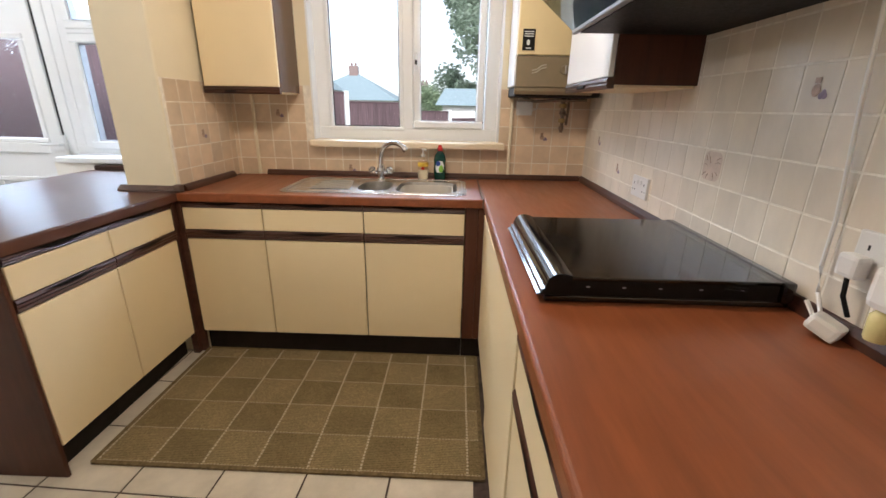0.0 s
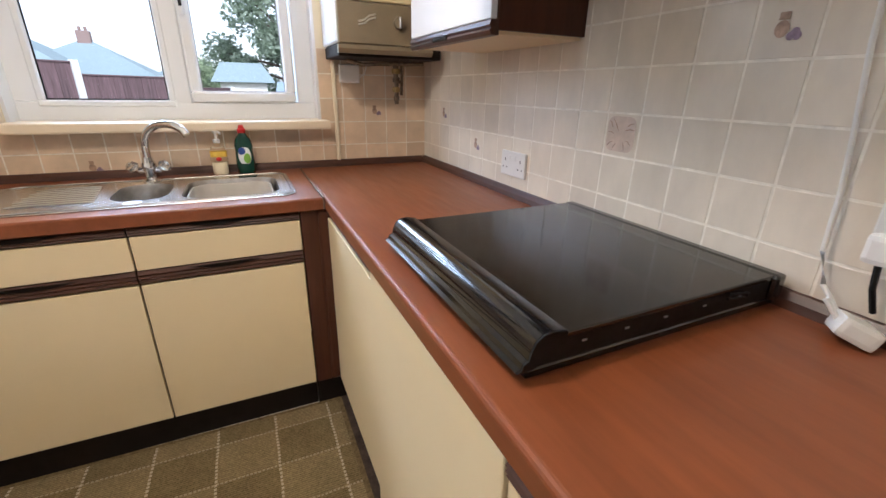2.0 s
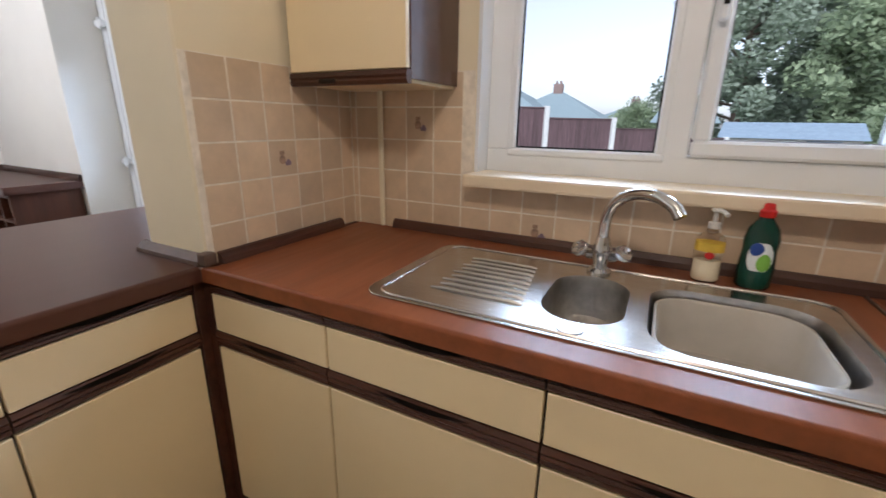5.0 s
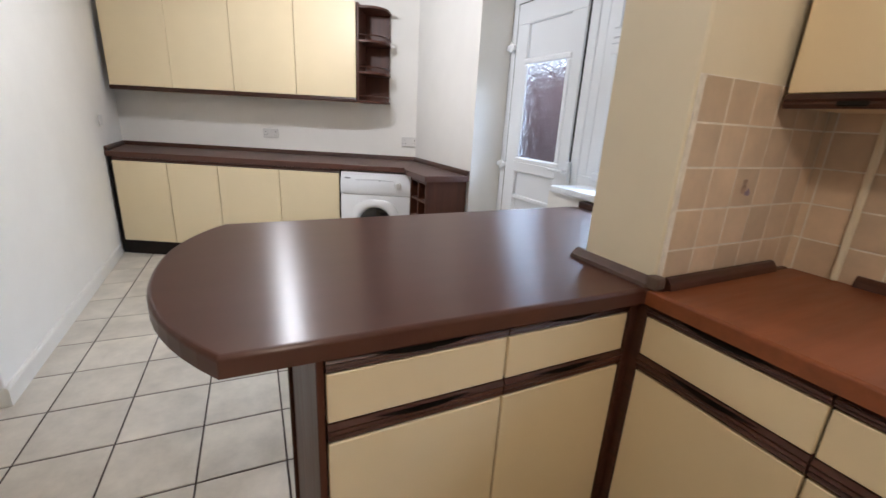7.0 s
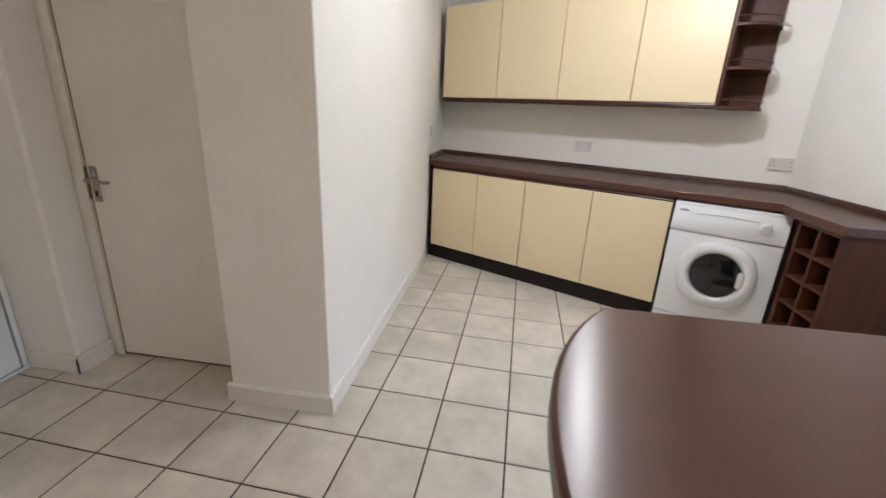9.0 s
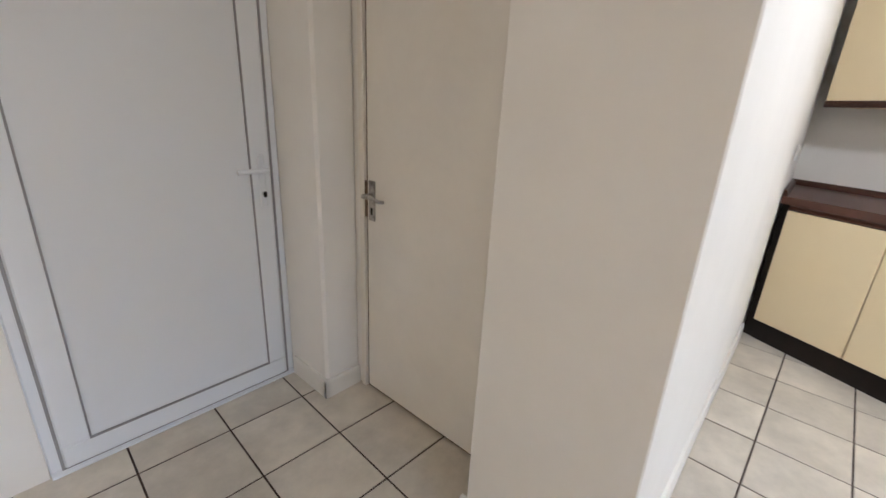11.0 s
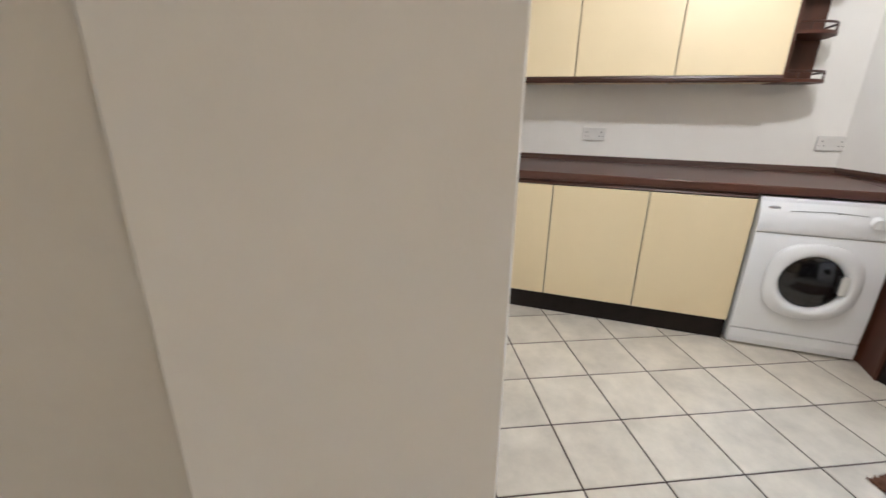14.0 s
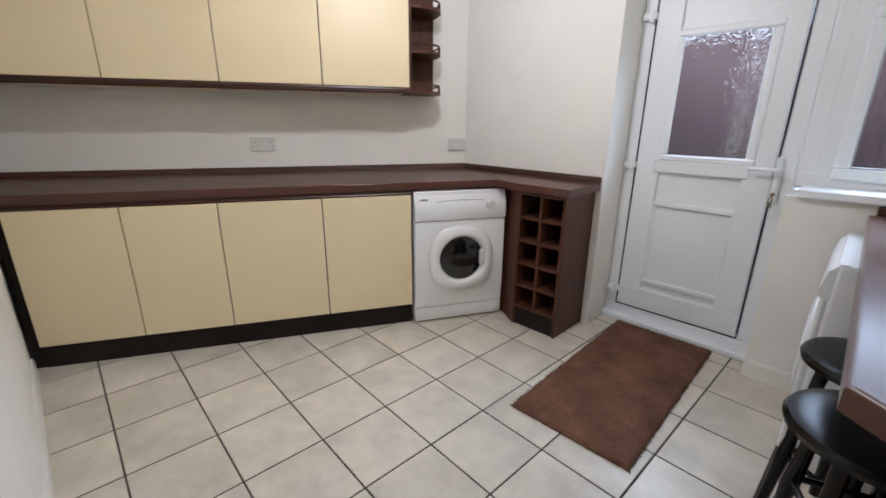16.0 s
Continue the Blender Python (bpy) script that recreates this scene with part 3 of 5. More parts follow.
part("handle_plate", box(2.622, 2.628, 1.272, 1.312, 0.82, 0.985, 0.003), M_SILVER, idr)
lv = cyl((2.625, 1.292, 0.925), (2.668, 1.292, 0.925), 0.010)
tube([(2.665, 1.285, 0.925), (2.668, 1.33, 0.928), (2.664, 1.375, 0.918), (2.66, 1.40, 0.920)], [0.010, 0.009, 0.008, 0.007], bm=lv)
part("door_handle", lv, M_SILVER, idr, smooth=True)
part("keyhole", box(2.6275, 2.6295, 1.286, 1.298, 0.845, 0.875, 0.001), M_BLACKM, idr)

# Solid dark strip paints shade into the gap below the leaf.
part("threshold_gap_shade", box(2.590, 2.612, 1.258, 2.008, 0.0, 0.0135), bpy.data.materials["grime_and_gap_shade"], idr, "brown strip painting the shaded gap under the door")
up = thing("door_3", pose(0.033, 0.008, 0), "closed white plastic panel door with white lever handle", "door", kind="structure")
part("door_frame", ring_frame(2.832, 3.74, 0.83, 0.905, -0.03, 2.07, 0.045, 0.006), M_UPVC, up)
part("door_slab", ring_frame(2.872, 3.70, 0.835, 0.912, 0.012, 2.03, 0.086, 0.006), M_UPVC, up)
part("gasket", ring_frame(2.863, 3.709, 0.88, 0.909, 0.003, 2.039, 0.009, 0.0), M_GREYPL, up)
part("panel_gasket", ring_frame(2.953, 3.619, 0.88, 0.9125, 0.093, 1.949, 0.006, 0.0), M_GREYPL, up)
part("panel", box(2.95, 3.62, 0.85, 0.905, 0.09, 1.95), M_UPVC, up)
part("handle_plate", box(2.90, 2.93, 0.910, 0.922, 0.84, 1.06, 0.006), M_UPVC, up)
lv = cyl((2.915, 0.918, 1.0), (2.915, 0.965, 1.0), 0.009)
tube([(2.908, 0.965, 1.0), (2.97, 0.968, 1.0), (3.03, 0.963, 0.998)], 0.010, bm=lv)
part("door_handle", lv, M_UPVC, up, smooth=True)
part("lock", cyl((2.915, 0.92, 0.90), (2.915, 0.934, 0.90), 0.009), M_CHROME, up)
part("keyhole", box(2.9085, 2.9215, 0.9335, 0.9355, 0.886, 0.910, 0.002), M_BLACKM, up)
part("threshold", box(2.834, 3.738, 0.83, 0.930, 0.0, 0.010, 0.003), M_UPVC, up)

# ---- fitted units ----


def pull(x0, x1, z0, z1, parent, name="handle_rail"):
    """A moulded rail; a flat dark crescent near its top paints the shaded finger pull."""
    h = z1 - z0
    prof = [(0.0, z0), (-0.014, z0), (-0.021, z0 + h * 0.18), (-0.018, z0 + h * 0.34), (-0.023, z0 + h * 0.46), (-0.020, z0 + h * 0.62), (-0.024, z0 + h * 0.76), (-0.018, z1), (0.0, z1)]
    b = extrude_profile(prof, x0 + 0.002, x1 - 0.002)
    rail = part(name, b, M_TRIM, parent, "dark stained wooden handle rail")
    cx, w = (x0 + x1) / 2, min(0.11, (x1 - x0) * 0.3)
    g = bmesh.new()
    top, low = [], []
    for k in range(9):
        s = -1 + k / 4
        top.append(g.verts.new((cx + s * w, -0.0248, z1 - 0.002)))
        low.append(g.verts.new((cx + s * w, -0.0252, z1 - 0.002 - 0.014 * max(0.05, 1 - s * s))))
    for k in range(8):
        g.faces.new((top[k], top[k + 1], low[k + 1], low[k]))
    bmesh.ops.solidify(g, geom=g.faces[:], thickness=0.002)
    part("finger_pull_shade", g, M_DARK, rail)


def base_unit(m, w, label, drawer=True, top=0.845, body_top=0.843, depth=0.56, plinth=0.045, rail=True, group="", kick=None):
    """Front at local y 0, width along x, wall towards +y."""
    u = thing("base_cabinet", m, label, "cabinet", group)
    part("body", box(0.001, w - 0.001, 0.003, depth, 0.126, body_top), M_DARK, u)
    part("plinth", box(0, w, plinth, plinth + 0.016, 0.0, 0.124), kick or M_PLINTH, u)
    if drawer:
        pull(0, w, 0.814, top, u)
        part("drawer_front", box(0.0028, w - 0.0028, -0.018, 0.0, 0.703, 0.812, 0.002), M_CREAM, u)
        pull(0, w, 0.655, 0.700, u)
        part("door", box(0.0028, w - 0.0028, -0.018, 0.0, 0.130, 0.652, 0.002), M_CREAM, u)
    elif rail:
        part("handle_rail", extrude_profile([(0, 0.818), (-0.006, 0.818), (-0.014, 0.824), (-0.004, 0.836), (-0.006, top), (0, top)], 0, w), M_TRIM, u, "dark stained wooden handle rail")
        part("door", box(0.0028, w - 0.0028, -0.018, 0.0, 0.130, 0.815, 0.002), M_CREAM, u)
    else:
        part("panel", box(0.001, w - 0.001, -0.022, 0.0, 0.075, top, 0.002), M_CREAM, u)
    return u


CREAM = "cream base cabinet with dark wooden handle rails"
# sink run, front facing south
for x0, x1, lab in ((4.402, 4.801, "narrow " + CREAM), (4.801, 5.302, CREAM + ", under the sink"), (5.302, 5.801, CREAM + ", under the sink")):
    base_unit(pose(x0, 4.418, 0), x1 - x0, lab, body_top=0.70, group="sink run cabinets", plinth=0.02)
# peninsula run, front facing east
for y0, y1, lab in ((3.573, 3.984, CREAM + ", at the peninsula end"), (3.984, 4.372, CREAM + ", in the corner")):
    base_unit(pose(4.352, y0, 0, 0, 0, 90), y1 - y0, lab, group="peninsula cabinets", depth=0.43)
solo("peninsula_end_board", box(3.920, 4.369, 3.557, 3.572, 0.0, 0.847, 0.002), M_PANEL, "dark brown laminate end panel of the peninsula", "panel")
solo("peninsula_back_board", box(3.900, 3.918, 3.546, 4.40, 0.0, 0.847, 0.002), M_PANEL, "dark brown laminate back panel under the peninsula", "panel")
cp = box(4.340, 4.374, 4.374, 4.412, 0.0, 0.847, 0.002)
box(4.372, 4.401, 4.400, 4.428, 0.0, 0.847, 0.002, bm=cp)
solo("corner_post", cp, M_TRIM, "dark brown wooden corner post between cabinets", "corner post")
fl = box(5.803, 5.862, 4.402, 4.426, 0.126, 0.847, 0.002)
box(5.862, 5.904, 4.394, 4.426, 0.126, 0.847, 0.008, bm=fl)
solo("filler_board", fl, M_PANEL, "dark brown filler panel between corner cabinets", "panel")
solo("corner_plinth", box(5.803, 5.922, 4.431, 4.446, 0.0, 0.126), M_PLINTH, "black plinth board in the corner", "plinth")
# hob run, front facing west
CR = "cream base cabinet under the hob worktop"
base_unit(pose(5.911, 4.392, 0, 0, 0, -90), 0.569, CR + ", plain door", drawer=False, group="hob run cabinets", kick=M_GLOSSW, depth=0.58, plinth=0.01)
base_unit(pose(5.911, 3.821, 0, 0, 0, -90), 0.590, CR + ", plain front panel", drawer=False, rail=False, group="hob run cabinets", kick=M_GLOSSW, depth=0.58, plinth=0.01)
for y in (3.229, 2.729, 2.229):
    base_unit(pose(5.911, y, 0, 0, 0, -90), 0.5, CR + ", with drawer", group="hob run cabinets", kick=M_GLOSSW, depth=0.58)

# worktops
W0, W1 = 0.848, 0.890
arc = []
for k in range(21):
    f = 1 - k / 10
    arc.append((3.910 + 0.462 * f, 3.402 - 0.150 * (1 - abs(f) ** 2.3)))
pen_outline = [(4.398, 4.384), (4.42, 4.412), (4.42, YN - 0.003), (3.448, YN - 0.003)] + [(3.448, 3.408)] + arc[::-1][1:-1] + [(4.372, 3.402)]
pen = thing("peninsula_worktop", pose(0, 0, 0), "dark brown glossy laminate peninsula worktop with a curved end", "worktop")
part("top", round_slab(pen_outline, W0, W1, 0.010), M_WTOP2, pen)
part("upstand", box(3.47, 4.046, YN - 0.002, 5.073, W0, 0.918, 0.004), M_TRIM, pen)

sink_hole = rrect(4.892, 5.782, 4.480, 4.870, 0.04)
sw_out = [(4.400, 4.386), (5.882, 4.386), (5.882, YN - 0.002), (4.421, YN - 0.002), (4.421, 4.412)]
sk_top = thing("sink_worktop", pose(0, 0, 0), "worn red-brown wood-effect worktop around the sink", "worktop")
part("top", slab(sw_out, W0, W1 - 0.0005, [sink_hole], bevel=0.008), M_WTOP, sk_top)
part("joint_strip", box(5.881, 5.887, 4.384, YN - 0.01, W0, W1 + 0.002, 0.001), mat("worn_joint_metal", (0.20, 0.16, 0.13), 0.5, 0.6, scale=30, vary=0.2), sk_top, "thin metal worktop joint strip")
part("upstand", extrude_profile([(YN - 0.002, W1), (YN - 0.026, W1), (YN - 0.022, 0.906), (YN - 0.012, 0.919), (YN - 0.002, 0.921)], 4.585, XE - 0.022), M_TRIM, sk_top, "dark brown upstand strip against the tiles")
up2 = part("upstand", extrude_profile([(0, 0), (-0.024, 0), (-0.020, 0.016), (-0.010, 0.029), (0, 0.031)], 0, 0.487), M_TRIM, sk_top)
up2.matrix_world = pose(4.410, 4.43, W1, 0, 0, 90)

ho_top = thing("hob_worktop", pose(0, 0, 0), "red-brown wood-effect worktop along the tiled wall", "worktop")
part("top", slab([(5.887, 1.80), (XE - 0.002, 1.80), (XE - 0.002, YN - 0.002), (5.887, YN - 0.002)], W0, W1, bevel=0.010), M_WTOP, ho_top)
up3 = part("upstand", extrude_profile([(0, 0), (-0.024, 0), (-0.020, 0.016), (-0.010, 0.030), (0, 0.032)], 0, 3.2), M_TRIM, ho_top)
up3.matrix_world = pose(XE - 0.002, YN - 0.004, W1, 0, 0, -90)
# trim round the foot of the wall stub
pt = thing("pillar_trim", pose(0, 0, 0), "grey-brown plastic trim round the foot of the wall stub", "trim")
part("strip", extrude_profile([(4.410, 0.891), (4.380, 0.891), (4.383, 0.902), (4.402, 0.918), (4.410, 0.920)], 4.118, 4.395), mat("taupe_trim", (0.070, 0.036, 0.023), 0.55, scale=20, vary=0.1), pt)
part("corner_cap", box(4.388, 4.424, 4.384, 4.420, 0.891, 0.926, 0.008, seg=2), mat("brown_cap", (0.10, 0.065, 0.048), 0.4, scale=20, vary=0.1), pt)

# sink
sink = thing("kitchen_sink", pose(0, 0, 0), "stainless steel one and a half bowl sink with ribbed drainer", "sink")
big, small = rrect(5.442, 5.758, 4.492, 4.818, 0.08), rrect(5.234, 5.402, 4.527, 4.808, 0.08)
outer = rrect(4.862, 5.808, 4.452, 4.898, 0.05)
part("rim", slab(outer, W1 + 0.0005, W1 + 0.0045, [big, small], bevel=0.002), M_STEEL, sink)


def bowl(loop, depth, parent, name):
    c = bmesh.new()
    cx, cy = sum(p[0] for p in loop) / len(loop), sum(p[1] for p in loop) / len(loop)
    rings = []
    for s, z in ((1.0, 0.0045), (0.985, -0.004), (0.96, -depth * 0.6), (0.93, -depth * 0.9), (0.84, -depth), (0.12, -depth - 0.004)):
        rings.append([c.verts.new((cx + (x - cx) * s, cy + (y - cy) * s, W1 + z)) for x, y in loop])
    for a, b in zip(rings, rings[1:]):
        for k in range(len(a)):
            c.faces.new((a[k], a[(k + 1) % len(a)], b[(k + 1) % len(a)], b[k]))
    c.faces.new(rings[-1])
    ob = part(name, c, M_STEELD, parent, smooth=True)
    w = cyl((cx, cy, W1 - depth - 0.006), (cx, cy, W1 - depth + 0.001), 0.035, seg=20)
    part("waste", w, M_CHROME, ob)
    return ob


bowl(big, 0.15, sink, "main_bowl")
bowl(small, 0.11, sink, "half_bowl")
def basin():
    c = bmesh.new()
    loop = rrect(5.456, 5.734, 4.508, 4.802, 0.07)
    cx, cy = 5.595, 4.655
    rings = []
    for s, z in ((1.02, -0.016), (1.02, -0.010), (0.99, -0.009), (0.955, -0.016), (0.90, -0.10), (0.82, -0.125), (0.1, -0.128)):
        rings.append([c.verts.new((cx + (x - cx) * s, cy + (y - cy) * s, W1 + z)) for x, y in loop])
    for a, b in zip(rings, rings[1:]):
        for k in range(len(a)):
            c.faces.new((a[k], a[(k + 1) % len(a)], b[(k + 1) % len(a)], b[k]))
    c.faces.new(rings[-1])
    return c


solo("washing_up_bowl", basin(), M_BASIN, "beige plastic washing-up bowl standing in the sink", "washing-up bowl", smooth=True)
rim = tube([(x, y, W1 + 0.005) for x, y in rrect(4.890, 5.796, 4.466, 4.884, 0.05) + [rrect(4.890, 5.796, 4.466, 4.884, 0.05)[0]]], 0.0035, seg=6)
part("raised_edge", rim, M_STEEL, sink, smooth=True)
for i in range(9):
    y = 4.553 + i * 0.030
    part("drainer_rib", tube([(4.99 + 0.01 * (i % 2), y, W1 + 0.0035), (5.03, y, W1 + 0.0065), (5.19 - 0.004 * i, y, W1 + 0.0065), (5.205 - 0.004 * i, y, W1 + 0.0035)], 0.0045, seg=6), M_STEEL, sink, smooth=True)
part("overflow", cyl((5.315, 4.497, W1 + 0.004), (5.315, 4.497, W1 + 0.007), 0.026, seg=20), M_STEELD, sink)

# mixer tap
tap = thing("mixer_tap", pose(5.319, 4.852, W1 + 0.004), "chrome mixer tap with swan neck and clear knobs", "tap")
b = lathe([(0.030, 0), (0.030, 0.006), (0.020, 0.014), (0.018, 0.03), (0.024, 0.045), (0.026, 0.062), (0.020, 0.078), (0.016, 0.095)], bm=None)
box(-0.042, 0.042, -0.014, 0.014, 0.034, 0.058, 0.008, bm=b)
part("body", b, M_CHROME, tap, smooth=True)
pts = [(0, 0, 0.09)]
for k in range(13):
    a = radians(180 - k * 10.8)
    pts.append((0.088 + 0.088 * math.cos(a), -0.062 - 0.062 * math.cos(a), 0.130 + 0.088 * math.sin(a)))
pts.append((pts[-1][0] + 0.010, pts[-1][1] - 0.008, pts[-1][2] - 0.016))
part("spout", tube(pts, 0.0140, seg=14), M_CHROME, tap, smooth=True)
for s in (-1, 1):
    k = part("knob", lathe([(0.010, 0), (0.020, 0.004), (0.024, 0.012), (0.020, 0.022), (0.012, 0.026)], seg=8), M_ACRYL, tap, "clear faceted tap knob")
    k.matrix_local = pose(s * 0.045, -0.006, 0.052, 28, s * 38, 0)
    part("cap", lathe([(0.010, 0), (0.010, 0.004), (0.004, 0.006)], at=(0, 0, 0.026), seg=12), M_CHROME, k)

# bottles behind the sink
sp = thing("soap_dispenser", pose(5.556, 4.930, W1 + 0.0005), "clear pump bottle half full of cream hand soap", "soap bottle")
bt = part("bottle", lathe([(0.026, 0), (0.031, 0.006), (0.031, 0.100), (0.024, 0.118), (0.012, 0.126), (0.012, 0.134)], sy=0.7), M_BOTTLE, sp, smooth=True)
bt.visible_shadow = False
part("liquid_soap", lathe([(0.024, 0.003), (0.029, 0.008), (0.029, 0.055), (0.01, 0.056)], sy=0.68), M_SOAP, sp, smooth=True)
part("label", lathe([(0.0316, 0.078), (0.0316, 0.100)], sy=0.71), M_LABELY, sp, "yellow wrap label")
part("label_spot", ball((0.0, -0.0225, 0.070), 0.009, (1.2, 0.15, 1)), M_RED, sp)
pm = lathe([(0.013, 0.134), (0.013, 0.148), (0.005, 0.150), (0.005, 0.172), (0.011, 0.174), (0.011, 0.182)])
tube([(0, 0, 0.178), (0.012, -0.018, 0.178), (0.02, -0.03, 0.172)], 0.005, bm=pm)
part("pump", pm, M_WHITE, sp, smooth=True)

wu = thing("dish_soap_bottle", pose(5.655, 4.935, W1 + 0.0005), "dark green washing-up liquid bottle with a red cap", "soap bottle")
part("bottle", lathe([(0.030, 0), (0.036, 0.008), (0.037, 0.05), (0.034, 0.095), (0.036, 0.12), (0.030, 0.145), (0.016, 0.165), (0.014, 0.172)], sy=0.62), M_LIQG, wu, smooth=True)
part("cap", lathe([(0.016, 0.172), (0.017, 0.186), (0.012, 0.190), (0.010, 0.202), (0.006, 0.204)]), M_RED, wu, smooth=True)
lb = part("label", ball((0, -0.0195, 0.078), 0.030, (0.85, 0.18, 1.35), seg=18), M_LABELW, wu, "white oval label with blue and green shapes", smooth=True)
part("label_shape", ball((-0.009, -0.0235, 0.098), 0.016, (0.9, 0.16, 1.0)), M_LABELB, lb)
part("label_shape", ball((0.008, -0.0238, 0.068), 0.018, (0.8, 0.16, 1.2)), M_LABELG, lb)

# hob with folded lid
hob = thing("gas_hob", pose(0.058, -0.006, 0), "black gas hob with its glass lid folded shut", "hob")
part("base_tray", box(5.896, 6.440, 3.296, 3.852, W1 + 0.0005, 0.906, 0.003), M_BLACK, hob)
part("surround", box(5.902, 6.425, 3.296, 3.832, 0.904, 0.946, 0.004), M_BLACKM, hob)
prof = [(5.876, 0.911), (5.884, 0.914), (5.886, 0.922), (5.894, 0.925), (5.896, 0.936), (5.902, 0.950), (5.914, 0.959), (5.930, 0.961), (5.952, 0.957), (5.952, 0.938), (5.90, 0.911)]
hp = bmesh.new()
a = [hp.verts.new((x, 3.292, z)) for x, z in prof]
b = [hp.verts.new((x, 3.836, z)) for x, z in prof]
for i in range(len(a)):
    j = (i + 1) % len(a)
    hp.faces.new((a[i], a[j], b[j], b[i]))
hp.faces.new([hp.verts.new(v.co) for v in a])
hp.faces.new([hp.verts.new(v.co) for v in b])
part("front_moulding", hp, M_BLACK, hob, "rounded glossy black front edge", smooth=True)
for y in (3.2885, 3.8365):
    cap = bmesh.new()
    near, far = [cap.verts.new((x, y, z)) for x, z in prof], [cap.verts.new((x, y + 0.003, z)) for x, z in prof]
    for i in range(len(prof)):
        j = (i + 1) % len(prof)
        cap.faces.new((near[i], near[j], far[j], far[i]))
    cap.faces.new(near)
    cap.faces.new(far)
    part("end_cap", cap, M_BLACKM, hob)
part("glass_lid", box(5.948, 6.415, 3.292, 3.836, 0.944, 0.953, 0.002), M_HOBGL, hob, "reflective smoked glass lid")
part("lid_hinge_rail", box(6.410, 6.440, 3.285, 3.842, 0.906, 0.955, 0.008, seg=2), M_BLACK, hob)
for i, y in enumerate((5.99, 6.07, 6.15, 6.24, 6.33)):
    part("control_mark", box(y - 0.004, y + 0.004, 3.2950, 3.2965, 0.928, 0.931), M_GREYPL, hob)
part("lid_bracket", tube([(6.285, 3.289, 0.935), (6.33, 3.287, 0.931), (6.335, 3.287, 0.938), (6.29, 3.289, 0.942)], 0.0025, seg=6), M_BLACKM, hob)

# wall cabinet beside the wall stub
def wall_unit(m, w, depth, z0, z1, label, side_mat=None, group="", door_mat=None):
    u = thing("wall_cabinet", m, label, "cabinet", group)
    part("body", box(0.0, w, 0.002, depth, z0 + 0.012, z1, 0.001), side_mat or M_PANEL, u)
    part("light_rail", extrude_profile([(0.004, z0), (-0.016, z0), (-0.022, z0 + 0.010), (-0.018, z0 + 0.016), (-0.022, z0 + 0.022), (-0.018, z0 + 0.034), (0.004, z0 + 0.034)], 0, w), M_TRIM, u, "dark stained wooden handle rail")
    part("door", box(0.0028, w - 0.0028, -0.018, 0.0, z0 + 0.036, z1, 0.002), door_mat or M_CREAM, u)
    part("underside", box(0.012, w - 0.012, 0.004, depth - 0.004, z0 + 0.004, z0 + 0.014), M_CREAM, u)
    return u


wl = wall_unit(pose(4.423, 4.742, 0), 0.400, 0.276, 1.352, 2.12, "cream wall cabinet with glossy dark brown sides beside the window", mat("glossy_brown_side", (0.07, 0.026, 0.016), 0.15, scale=20, vary=0.04, spec=0.7))
part("hand_grip", box(0.11, 0.17, -0.025, -0.016, 1.357, 1.369, 0.003), M_DARK, wl)
wr = wall_unit(pose(6.250, 4.438, 0, 0, 0, -90), 0.54, 0.272, 1.372, 2.12, "white-fronted wall cabinet with dark brown side next to the boiler", door_mat=M_APPL)
part("hand_grip", box(0.20, 0.30, -0.027, -0.016, 1.380, 1.394, 0.004), M_DARK, wr)

# boiler
bo = thing("boiler", pose(0.012, 0, 0.012), "white and cream gas wall boiler with khaki control panel", "boiler")
part("case", box(6.022, 6.42, 4.725, YN - 0.002, 1.40, 2.15, 0.006), M_APPL, bo)
part("front_door", box(6.026, 6.416, 4.702, 4.726, 1.545, 2.14, 0.004), M_BOILC, bo, "cream enamel front door")
cpn = part("control_panel", box(6.026, 6.416, 4.700, 4.726, 1.395, 1.541, 0.004), M_KHAKI, bo, "khaki control panel")
part("lower_trim", extrude_profile([(4.726, 1.362), (4.712, 1.362), (4.702, 1.378), (4.702, 1.393), (4.726, 1.393)], 6.024, 6.418), M_KHAKI, bo)
part("bottom_tray", box(6.03, 6.47, 4.735, YN - 0.004, 1.352, 1.398, 0.004), M_DARK, bo, "dark open underside")
part("knob", cyl((6.268, 4.700, 1.478), (6.268, 4.682, 1.478), 0.024, 0.021, seg=24), M_KHAKI, cpn, "ridged control knob", smooth=True)
part("knob_grip", box(6.264, 6.272, 4.672, 4.684, 1.458, 1.498, 0.002), M_STEELD, cpn)
part("dial", cyl((6.370, 4.700, 1.484), (6.370, 4.694, 1.484), 0.027, seg=24), M_GREYPL, cpn)
part("dial_face", cyl((6.370, 4.695, 1.484), (6.370, 4.692, 1.484), 0.021, seg=24), M_LABELW, cpn, "pale pressure gauge face")
for dz in (0.0, 0.012):
    part("emblem", tube([(6.105, 4.699, 1.462 + dz), (6.130, 4.699, 1.468 + dz), (6.150, 4.699, 1.484 + dz), (6.175, 4.699, 1.490 + dz)], 0.0035, seg=6), M_EMBLEM, cpn, "wavy silver emblem")
part("sticker", box(6.048, 6.108, 4.699, 4.703, 1.565, 1.66), M_BLACKM, bo, "black sticker with small white marks")
for z, w in ((1.648, 0.045), (1.638, 0.045), (1.628, 0.045), (1.575, 0.025)):
    part("sticker_mark", box(6.078 - w / 2, 6.078 + w / 2, 4.6975, 4.6995, z - 0.002, z + 0.002), M_LABELW, bo)
part("sticker_mark", ball((6.076, 4.699, 1.600), 0.012, (0.7, 0.15, 1.1)), M_LABELW, bo)

